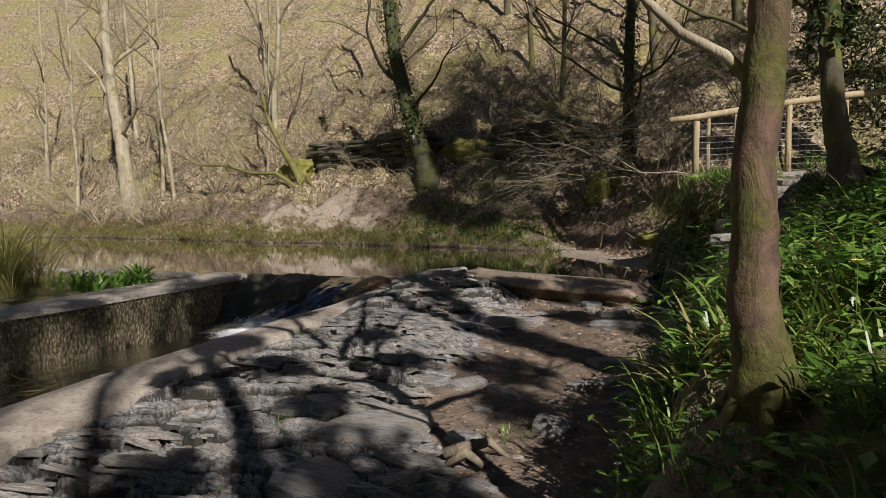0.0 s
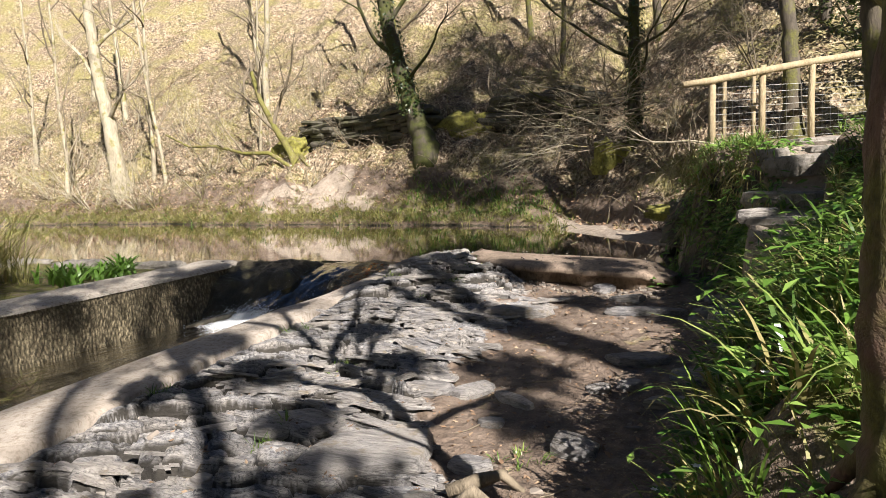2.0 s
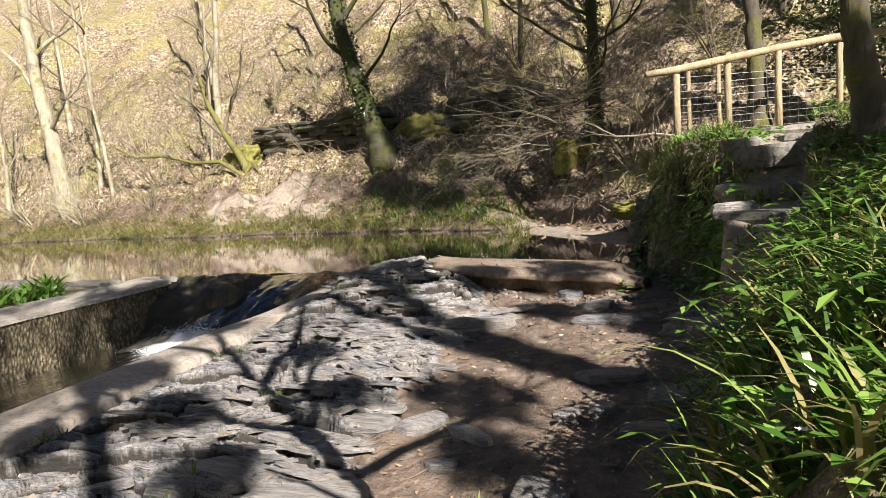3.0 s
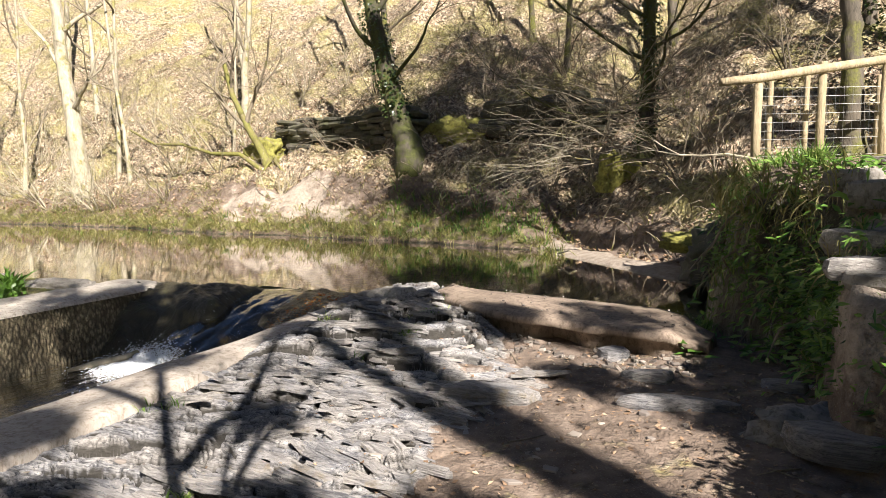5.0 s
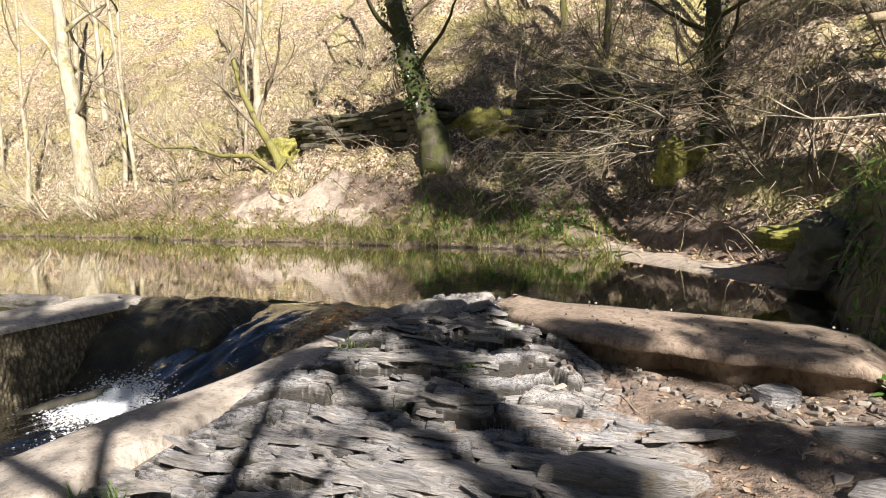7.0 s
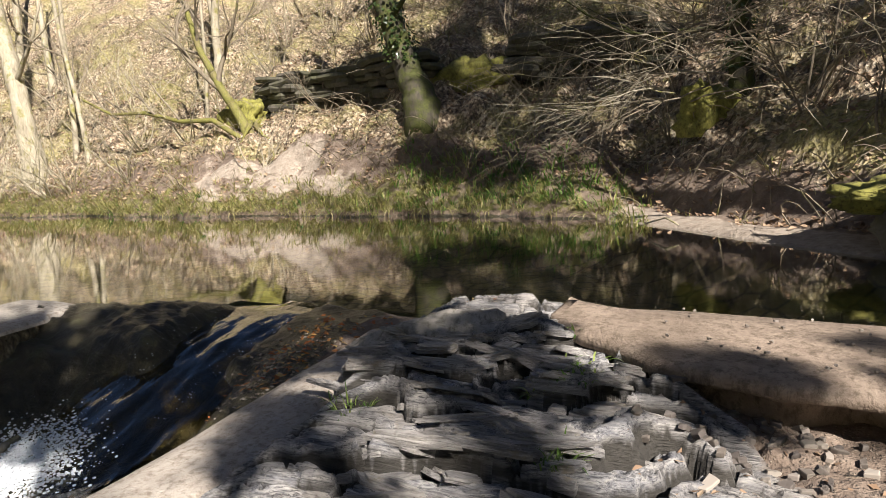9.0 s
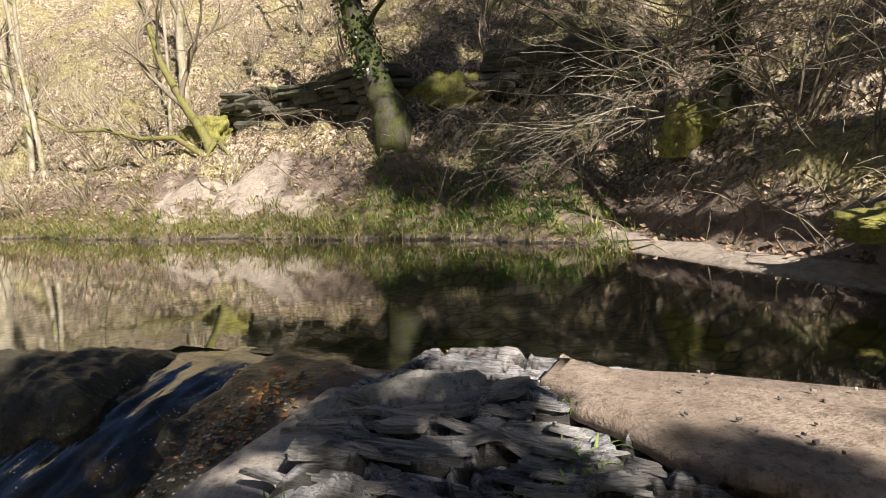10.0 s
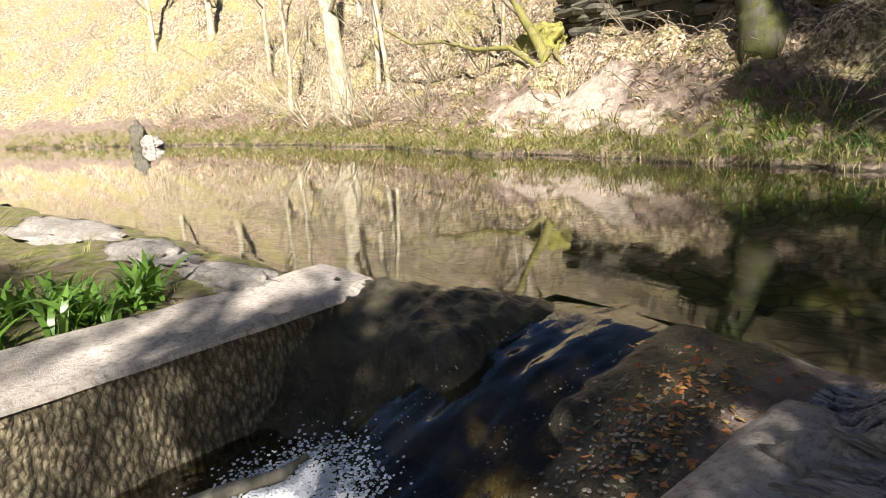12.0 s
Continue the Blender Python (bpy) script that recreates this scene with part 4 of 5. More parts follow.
# leaf clumps added high up by those trees, each aimed at ground to be shaded
UP = Vector((sun_dir.x / sun_dir.z, sun_dir.y / sun_dir.z, 1.0))
patches = {0: [(-10.3, 22.5, 17.5, 0.75), (-9.0, 21.9, 17.0, 0.7), (-7.8, 21.6, 16.5, 0.65), (-11.8, 24.6, 18.0, 0.75), (-10.1, 24.0, 17.5, 0.75), (-8.3, 23.3, 17.0, 0.7), (-13.2, 25.5, 18.5, 0.7)],
           1: [(-16.3, 26.7, 19.5, 0.8), (-16.0, 27.7, 20.0, 0.8), (-15.3, 29.0, 20.5, 0.8), (-14.4, 26.3, 19.5, 0.8), (-13.4, 26.8, 19.0, 0.7), (-14.6, 28.0, 20.5, 0.7)],
           4: [(1.9, 4.4, 5.2, 0.45), (2.3, 4.2, 5.4, 0.5), (1.5, 4.3, 4.8, 0.4), (2.7, 3.9, 5.0, 0.55), (2.3, 4.8, 5.4, 0.35), (3.1, 3.4, 4.8, 0.5), (1.2, 4.9, 5.6, 0.3), (-2.2, 6.0, 6.0, 0.25), (-0.4, 4.4, 6.0, 0.3)],
           5: [(0.9, 10.1, 8.0, 0.55), (-0.5, 11.6, 9.0, 0.5), (0.6, 11.9, 9.5, 0.5), (-0.1, 10.2, 8.5, 0.35), (1.2, 11.2, 8.5, 0.6), (-1.5, 11.3, 8.6, 0.35), (1.2, 9.7, 9.5, 0.3)],
           7: [(0.4, 5.0, 8.0, 0.6), (-0.7, 7.3, 8.0, 0.3), (-1.8, 8.4, 8.5, 0.25), (0.3, 7.6, 8.0, 0.42), (-3.0, 7.4, 8.8, 0.35), (0.9, 3.6, 8.0, 0.4), (0.8, 6.7, 8.0, 0.3), (-1.7, 6.7, 8.2, 0.33), (-0.6, 6.0, 7.8, 0.28)]}
for i, (x, y, h, r, leaves, low) in enumerate(shade):
    random.seed(300 + i)
    z = hz(x, y)
    pts = [(x + random.gauss(0, 0.15) * k, y + random.gauss(0, 0.12) * k, z + h * k / 5) for k in range(6)]
    lm = [(random.uniform(low, 0.98), (random.uniform(-1, 1), random.uniform(-1, 1), random.uniform(0.2, 0.9)), random.uniform(2.0, 4.0), r * 0.3) for _ in range(12)]
    tree("tree", pts, r, "tall bare tree with ivy, added out of view for shade", M_BARK, lm, 0, leaves, M_IVY, 0.2 if leaves > 1200 else 0.13, 400 + i, 3, 10, 1.5, None, [(Vector((gx_, gy_, 0)) + UP * hh, rr_, int((2200 if i < 2 else 900) * rr_)) for gx_, gy_, hh, rr_ in patches.get(i, ())])


# ---- plants ----
def stuff(name, acc, mat, label):
    return tagged(acc.ob(name, mat, None, label), kind="stuff")


def tuft(acc, x, y, z, count, length, width, spread=0.08, lean=0.35, droop=0.22, toward=None):
    for _ in range(count):
        h = random.uniform(0, 2 * math.pi) if toward is None else random.gauss(toward, 0.7)
        r = random.random() * spread
        acc.blade((x + math.cos(h) * r, y + math.sin(h) * r, z - 0.02), h, length * random.uniform(0.6, 1.15), width * random.uniform(0.7, 1.3), random.uniform(0.05, lean), droop * random.uniform(0.5, 1.5))


# strap-leaved plants on the bank beside the path
random.seed(41)
g1, g2, g3 = Acc(), Acc(), Acc()
for _ in range(1500):
    y = random.uniform(2.6, 12.6)
    s = random.uniform(0.02, 2.3) ** 1.0
    x = float(bank_edge(y)) + s
    if abs(x - 2.68) < 0.22 and abs(y - 4.4) < 0.2:
        continue
    if y > 9.4 and abs(x - float(upper_path(y)[0])) < 0.4:
        continue
    z = hz(x, y)
    k = random.random()
    if k < 0.55:
        tuft(g1, x, y, z, random.randint(8, 14), random.uniform(0.10, 0.26), random.choice((0.007, 0.010, 0.014)), 0.13, 0.8, 0.3)
    elif k < 0.68:
        tuft(g3, x, y, z, random.randint(6, 10), random.uniform(0.18, 0.32), 0.010, 0.10, 0.7, 0.35)
    else:
        for _ in range(9):
            h = random.uniform(0, 6.28)
            g2.leaf((x + random.gauss(0, 0.08), y + random.gauss(0, 0.08), z + random.uniform(0.03, 0.14)), (math.cos(h), math.sin(h), random.uniform(-0.2, 0.5)), (0, 0, 1), random.uniform(0.06, 0.12), random.uniform(0.03, 0.06))
# taller plants along the crest of the bank
for _ in range(800):
    y = random.uniform(5.0, 9.3)
    x = float(bank_edge(y)) + random.uniform(0.12, 1.7)
    z = hz(x, y)
    k = random.random()
    if k < 0.34:
        for _ in range(16):
            h = random.uniform(0, 6.28)
            g2.leaf((x + random.gauss(0, 0.11), y + random.gauss(0, 0.11), z + random.uniform(0.04, 0.34)), (math.cos(h), math.sin(h), random.uniform(-0.5, 0.5)), (0, 0, 1), random.uniform(0.05, 0.13), random.uniform(0.025, 0.06))
        continue
    tuft(g1 if k < 0.8 else g3, x, y, z, random.randint(7, 12), random.uniform(0.2, 0.5), random.choice((0.008, 0.012, 0.018, 0.024)), 0.13, 0.95, 0.34)
# low growth round the foot of the tree
for _ in range(150):
    an, r_ = random.uniform(0, 6.28), random.uniform(0.14, 0.75)
    x, y = 2.72 + math.cos(an) * r_, 4.42 + math.sin(an) * r_
    if random.random() < 0.5:
        tuft(g1, x, y, hz(x, y), 8, random.uniform(0.06, 0.18), 0.008, 0.1, 1.0, 0.3)
    else:
        for _ in range(8):
            h = random.uniform(0, 6.28)
            g2.leaf((x + random.gauss(0, 0.05), y + random.gauss(0, 0.05), hz(x, y) + random.uniform(0.02, 0.08)), (math.cos(h), math.sin(h), random.uniform(-0.2, 0.4)), (0, 0, 1), random.uniform(0.04, 0.08), random.uniform(0.02, 0.04))
# big bright clumps that stand out along the path
for (x, y, n_, L) in ((2.28, 4.95, 46, 0.42), (2.15, 5.5, 40, 0.4), (2.1, 6.1, 36, 0.36), (2.5, 5.6, 50, 0.45), (2.75, 6.4, 50, 0.45), (2.6, 7.2, 46, 0.42), (2.9, 5.2, 40, 0.42), (2.5, 8.2, 40, 0.4), (2.9, 4.9, 36, 0.4), (3.05, 4.3, 36, 0.4), (2.45, 3.75, 30, 0.35)):
    tuft(g1, x, y, hz(x, y), int(n_ * 0.8), L * 0.72, 0.013, 0.16, 0.8, 0.3)
# overhanging green tuft at the end of the bank by the fence
for _ in range(90):
    x, y = random.uniform(0.25, 1.5), random.uniform(12.2, 13.9)
    tuft(g1, x, y, hz(x, y), 10, random.uniform(0.2, 0.34), 0.012, 0.12, 0.7, 0.3)
for _ in range(34):
    x = random.uniform(0.45, 1.7)
    y = 12.75 - (x - 0.45) * 0.75
    tuft(g3, x, y - 0.02, random.uniform(1.15, 1.6), 12, random.uniform(0.35, 0.6), 0.011, 0.1, 1.6, 0.45, -2.0)
for _ in range(30):
    x, y = random.uniform(0.3, 1.9), random.uniform(11.4, 12.6)
    for _ in range(8):
        h = random.uniform(0, 6.28)
        g2.leaf((x + random.gauss(0, 0.1), y + random.gauss(0, 0.1), hz(x, y) + random.uniform(0.03, 0.14)), (math.cos(h), math.sin(h) - 0.6, random.uniform(-0.5, 0.3)), (0, -0.5, 1), random.uniform(0.08, 0.16), random.uniform(0.03, 0.06))
# plants and dead grass that cover the steep end of the bank
for _ in range(150):
    y = random.uniform(10.6, 16.0)
    x = float(bank_edge(y)) + random.uniform(0.0, 0.45)
    z = hz(x, y)
    if z < 0.15 or (z < 0.8 and random.random() < 0.6):
        continue
    k = random.random()
    if k < 0.45:
        tuft(g3, x - 0.03, y - 0.03, z + 0.05, 9, random.uniform(0.2, 0.45), 0.010, 0.1, 1.9, 0.4, -2.3)
    elif k < 0.7:
        tuft(g1, x - 0.03, y - 0.03, z + 0.03, 9, random.uniform(0.15, 0.3), 0.011, 0.1, 1.5, 0.4, -2.3)
    else:
        for _ in range(14):
            g2.leaf((x + random.gauss(-0.06, 0.1), y + random.gauss(-0.06, 0.1), z + random.gauss(0, 0.12)), (random.gauss(-0.5, 0.6), random.gauss(-0.6, 0.6), random.gauss(-0.4, 0.4)), (-0.6, -0.6, 0.6), random.uniform(0.06, 0.14), random.uniform(0.03, 0.06))
for _ in range(260):
    y = random.uniform(9.2, 12.4)
    x = float(bank_edge(y)) + random.uniform(-0.05, 0.3)
    z = hz(x, y)
    if z < 0.1 or (z < 0.6 and random.random() < 0.5) or abs(x - float(upper_path(y)[0])) < 0.34:
        continue
    if random.random() < 0.35:
        tuft(g1 if random.random() < 0.5 else g3, x - 0.04, y - 0.03, z + 0.02, 8, random.uniform(0.12, 0.34), 0.011, 0.1, 1.7, 0.4, -2.6)
    else:
        for _ in range(16):
            g2.leaf((x + random.gauss(-0.08, 0.1), y + random.gauss(-0.05, 0.12), z + random.gauss(-0.05, 0.16)), (random.gauss(-0.6, 0.6), random.gauss(-0.5, 0.6), random.gauss(-0.4, 0.4)), (-0.7, -0.5, 0.6), random.uniform(0.05, 0.13), random.uniform(0.025, 0.05))
for _ in range(110):
    y, z = random.uniform(9.4, 11.9), random.uniform(0.1, 0.85)
    x = float(bank_edge(y)) + 0.04 + 0.12 * z
    for _ in range(10):
        g2.leaf((x + random.gauss(-0.04, 0.06), y + random.gauss(0, 0.1), z + random.gauss(0, 0.06)), (random.gauss(-0.7, 0.5), random.gauss(-0.4, 0.6), random.gauss(-0.2, 0.4)), (-0.8, -0.4, 0.5), random.uniform(0.06, 0.14), random.uniform(0.025, 0.05))
stuff("bank_plants", g1, M_GRASS, "bright green strap-leaved plants on the path bank")
stuff("bank_herbs", g2, M_FERN, "low green leafy herbs on the path bank")
stuff("dry_bank_grass", g3, M_DRYGRASS, "pale dead grass hanging over the path bank")

# long tussock and broad-leaved plants beyond the wall
random.seed(43)
a = thing("grass_tussock", (-10.0, 8.35, 0.02), "tall tussock of green and straw-coloured grass by the wall", "grass")
g = Acc()
for _ in range(26):
    cx_, cy_ = random.gauss(0, 0.4), random.gauss(-0.1, 0.35)
    tuft(g, cx_, cy_, 0.0, 34, random.uniform(1.2, 1.8), 0.014, 0.16, 0.5, 0.34)
g.ob("green_grass", M_FRINGE, a)
g = Acc()
for _ in range(40):
    cx_, cy_ = random.gauss(0.1, 0.45), random.gauss(-0.1, 0.35)
    tuft(g, cx_, cy_, 0.0, 34, random.uniform(1.0, 1.7), 0.014, 0.18, 0.6, 0.4)
g.ob("dry_grass", M_DRYGRASS, a)
a = thing("wild_garlic", (-8.5, 9.75, 0.03), "clump of glossy broad green leaves behind the wall", "plant")
leaves = []
for k in range(6):
    g = Acc()
    g.blade((0, 0, -0.02), 0.0, 0.36, 0.05, random.uniform(0.1, 0.6), random.uniform(0.2, 0.45))
    leaves.append(g.mesh("leaf", M_FERN, True))
for _ in range(36):
    cx_, cy_, size = random.uniform(-0.75, 0.45), random.uniform(-0.75, 0.75), random.uniform(0.8, 1.25)
    for k in range(8):
        ob = new("leaf", random.choice(leaves))
        ob.parent = a
        ob.matrix_basis = pose(cx_ + random.gauss(0, 0.05), cy_ + random.gauss(0, 0.05), 0, random.gauss(0, 8), random.gauss(0, 12), random.uniform(0, 360)) @ Matrix.Scale(size * random.uniform(0.8, 1.15), 4)
g = Acc()
for _ in range(260):
    x, y = random.uniform(-16, -7.9), random.uniform(3, 11.2)
    if y > near_shore(x) - 0.3:
        continue
    tuft(g, x, y, hz(x, y), 14, random.uniform(0.08, 0.2), 0.009, 0.16, 0.8, 0.3)
stuff("short_grass", g, M_DRYGRASS, "short yellowing grass behind the stream wall")

# fringe of grass along the far waterline, and tufts on the hillside
random.seed(47)
g, gd, gw = Acc(), Acc(), Acc()
x = -48.0
while x < -3.6:
    step = random.uniform(0.04, 0.12) * (1 + max(0, -x - 20) * 0.03)
    x += step
    for row in range(3):
        fs = shore_y(x)
        dep = random.uniform(0.0, 0.2) + row * random.uniform(0, 0.45)
        if -7.8 < x and random.random() < 0.6:
            continue
        acc = gd if random.random() < (0.68 if x < -11 else 0.5) else (g if random.random() < 0.8 else gw)
        tuft(acc, x, fs + dep, hz(x, fs + dep), random.randint(6, 10), random.uniform(0.2, 0.5), 0.018, 0.16, 1.3, 0.46, -1.57 + random.gauss(0, 0.6))
for _ in range(2200):
    x, d = random.uniform(-42, 1), random.uniform(0.5, 13) ** 1.0
    y = float(far_shore(x)) + d
    z = hz(x, y)
    if on_sheet(SH["sand"], x, y) > 0.35 and random.random() < 0.8:
        continue
    acc = gd if x < -9 or random.random() < 0.35 else g
    tuft(acc, x, y, z, random.randint(4, 9), random.uniform(0.12, 0.4), 0.016, 0.2, 1.1, 0.35)
# sunlit straw and green tufts on the lower bank
for _ in range(520):
    x = random.uniform(-30, -7.6)
    y = shore_y(x) + random.uniform(0.1, 2.0)
    if on_sheet(SH["sand"], x, y) > 0.35 and random.random() < 0.8:
        continue
    tuft(gd if random.random() < 0.62 else g, x, y, hz(x, y), random.randint(6, 10), random.uniform(0.14, 0.36), 0.017, 0.2, 1.2, 0.4)
# dark herbs at the shaded foot of the big tree
for _ in range(220):
    x = random.uniform(-9.5, -4.2)
    y = float(far_shore(x)) + random.uniform(0.05, 1.5)
    tuft(g if random.random() < 0.25 else gw, x, y, hz(x, y), random.randint(6, 11), random.uniform(0.2, 0.42), 0.022, 0.15, 1.0, 0.35)
stuff("waterside_grass", g, M_FRINGE, "green grass tufts overhanging the far waterline")
stuff("straw_grass", gd, M_DRYGRASS, "straw-coloured grass tufts on the sunny bank")
stuff("woodland_herbs", gw, M_FERN, "leafy green plants among the bank grass")

# evergreen shrubs added to stand for the dim, shaded wood beyond the upper path
for i, (x, y, r) in enumerate([(4.3, 17.2, 1.1), (5.6, 16.9, 1.2), (6.8, 17.6, 1.5), (3.4, 19.8, 1.2), (5.2, 20.6, 1.6), (7.4, 20.5, 1.6), (2.6, 22.4, 1.2), (8.5, 15.2, 1.2)]):
    random.seed(560 + i)
    e = thing("dark_bush", (x, y, hz(x, y)), "dark glossy evergreen bush added under the trees", "shrub")
    for k in range(4):
        a = Acc()
        grow(a, (random.gauss(0, 0.1), random.gauss(0, 0.1), -0.05), (random.gauss(0, 0.4), random.gauss(0, 0.4), 1), r * 1.6, 0.03, 2, 0.5, 0.05, 3)
        a.ob("stem", M_BARK_DARK, e)
    a = Acc()
    for _ in range(int(900 * r)):
        u = Vector((random.gauss(0, 1), random.gauss(0, 1), random.gauss(0, 1))).normalized() * r * random.random() ** 0.4
        a.leaf((u.x, u.y, r * 1.15 + u.z * 1.15), (random.gauss(0, 1), random.gauss(0, 1), random.gauss(-0.3, 0.5)), (random.gauss(0, 0.5), random.gauss(0, 0.5), 1), random.uniform(0.09, 0.16), 0.08)
    a.ob("foliage", M_IVY, e)

# roots and soil lumps of the steep bank end
random.seed(565)
for i in range(16):
    y = random.uniform(11.2, 15.6)
    x = float(bank_edge(y)) + random.uniform(0.12, 0.3)
    z = hz(x, y)
    if z < 0.5:
        continue
    a = Acc()
    pts, p = [], Vector((0, 0, 0))
    for k in range(6):
        pts.append(p.copy())
        p = p + Vector((random.gauss(-0.05, 0.04), random.gauss(-0.05, 0.05), -random.uniform(0.06, 0.16)))
    a.tube(pts, [0.02, 0.018, 0.015, 0.012, 0.009, 0.004], 5, False, 0.1)
    ob = a.ob("root", M_TWIG, None, "thin bare root hanging from the eroded bank")
    ob.location = (x - 0.05, y - 0.05, z)
    tagged(ob, category="root", group="roots hanging from the bank")

# plants wedged between rock and ledge
random.seed(567)
g = Acc()
for _ in range(34):
    x, y = random.gauss(-2.02, 0.13), random.gauss(11.05, 0.16)
    tuft(g, x, y, hz(x, y) + 0.01, 7, random.uniform(0.05, 0.12), 0.012, 0.06, 1.2, 0.4)
for cx_, cy_ in ((-2.9, 10.4), (-1.9, 9.6), (-2.7, 8.2), (-1.2, 7.2), (-2.2, 6.1), (-3.0, 7.0), (-0.6, 5.7), (0.9, 6.1), (-1.7, 10.2)):
    for _ in range(5):
        x, y = random.gauss(cx_, 0.09), random.gauss(cy_, 0.09)
        tuft(g, x, y, hz(x, y) + 0.02, 9, random.uniform(0.05, 0.13), 0.008, 0.06, 0.9, 0.3)
stuff("rock_plants", g, M_GRASS, "small green plants in the cracks of the rock")

# fallen leaves
random.seed(53)
g = Acc()
def fallen(acc, x, y, size):
    h = random.uniform(0, 6.28)
    acc.leaf((x, y, hz(x, y) + size * 0.12), (math.cos(h), math.sin(h), random.uniform(-0.3, 0.5)), (random.gauss(0, 0.4), random.gauss(0, 0.4), 1), size, size * random.uniform(0.4, 0.75), random.uniform(-0.35, 0.35))
XS, DS = np.random.default_rng(5).uniform(-36, 2, 42000), np.random.default_rng(6).uniform(0.8, 4.4, 42000) ** 2 * 0.95
YS = far_shore(XS) + DS
ZS = ground_z(XS, YS)
for x, y, z in zip(XS, YS, ZS):
    if on_sheet(SH["sand"], x, y) > 0.35 and random.random() < 0.93:
        continue
    h, size = random.uniform(0, 6.28), random.uniform(0.06, 0.13)
    g.leaf((x, y, z + 0.02), (math.cos(h), math.sin(h), random.uniform(-0.3, 0.8)), (random.gauss(0, 0.5), random.gauss(-0.4, 0.5), 1), size, size * random.uniform(0.4, 0.8), random.uniform(-0.35, 0.35))
stuff("hillside_leaves", g, M_LITTER, "brown fallen leaves over the wooded hillside")
g, gc = Acc(), Acc()
for _ in range(3600):
    y = random.uniform(3.6, 11.2)
    x = random.uniform(-1.6, float(bank_edge(y)))
    if random.random() < 0.55 and x < -0.4:
        continue
    fallen(g, x, y, random.uniform(0.018, 0.05))
for _ in range(3800):
    y = random.uniform(4.4, 11.0)
    x = random.uniform(-2.6, float(bank_edge(y)))
    if random.random() < 0.3:
        gc.stone(pose(x, y, hz(x, y) + 0.006, random.gauss(0, 9), random.gauss(0, 9), random.uniform(0, 360)), random.uniform(0.025, 0.07), random.uniform(0.02, 0.045), random.uniform(0.006, 0.014), 0.2, 6)
        continue
    gc.stone(pose(x, y, hz(x, y) + 0.004, random.gauss(0, 14), random.gauss(0, 14), random.uniform(0, 360)), random.uniform(0.01, 0.03), random.uniform(0.008, 0.02), random.uniform(0.003, 0.008), 0.2, 5)
for _ in range(380):
    x, y = random.gauss(-4.35, 0.22), random.gauss(11.45, 0.3)
    gc.stone(pose(x, y, hz(x, y) + 0.003, random.gauss(0, 14), random.gauss(0, 14), random.uniform(0, 360)), random.uniform(0.006, 0.02), random.uniform(0.006, 0.014), 0.005, 0.2, 5)
stuff("path_leaves", g, M_LITTER, "small dry leaves scattered on the trodden path")
stuff("path_stones", gc, M_CHIP, "small slate chips scattered on the path")
random.seed(57)
g = Acc()
for _ in range(230):
    x, y = random.gauss(-4.3, 0.22), random.gauss(11.6, 0.27)
    fallen(g, x, y, random.uniform(0.03, 0.075))
for _ in range(40):
    x, y = random.uniform(-5, -2.9), random.gauss(12.25, 0.12)
    fallen(g, x, y, random.uniform(0.03, 0.06))
stuff("autumn_leaves", g, M_REDLEAF, "orange and red leaves caught beside the weir")

# bare undergrowth: arching stems and twigs
random.seed(59)
g, gm = Acc(), Acc()
for _ in range(3600):
    x = random.uniform(-38, 1.5)
    y = float(far_shore(x)) + random.uniform(0.8, 13)
    z = hz(x, y)
    if on_sheet(SH["sand"], x, y) > 0.35:
        continue
    an = random.uniform(0, 6.28)
    L = random.uniform(0.4, 1.7)
    p, dv = Vector((x, y, z)), Vector((math.cos(an) * 0.5, math.sin(an) * 0.5 - 0.2, 0.9))
    pts = [p]
    for i in range(5):
        dv = dv + Vector((random.gauss(0, 0.2), random.gauss(0, 0.2), -0.24))
        pts.append(pts[-1] + dv.normalized() * L / 5)
    g.tube(pts, [0.011, 0.01, 0.009, 0.007, 0.005, 0.003], 3, False)
stuff("bramble_stems", g, M_TWIG, "arching bare bramble stems on the hillside")


def shrub(x, y, h, stems, seed, mat, label, lean=(0, 0), kids=4):
    random.seed(seed)
    e = thing("bare_shrub", (x, y, hz(x, y) - 0.05), label, "shrub")
    for _ in range(stems):
        an = random.uniform(0, 6.28)
        a = Acc()
        grow(a, (math.cos(an) * 0.12, math.sin(an) * 0.12, 0), (math.cos(an) * 0.6 + lean[0], math.sin(an) * 0.6 + lean[1], 1), h * random.uniform(0.6, 1.1), 0.022, 1, 0.55, 0.03, kids, 0.14)
        a.ob("stem", mat, e)
    return e


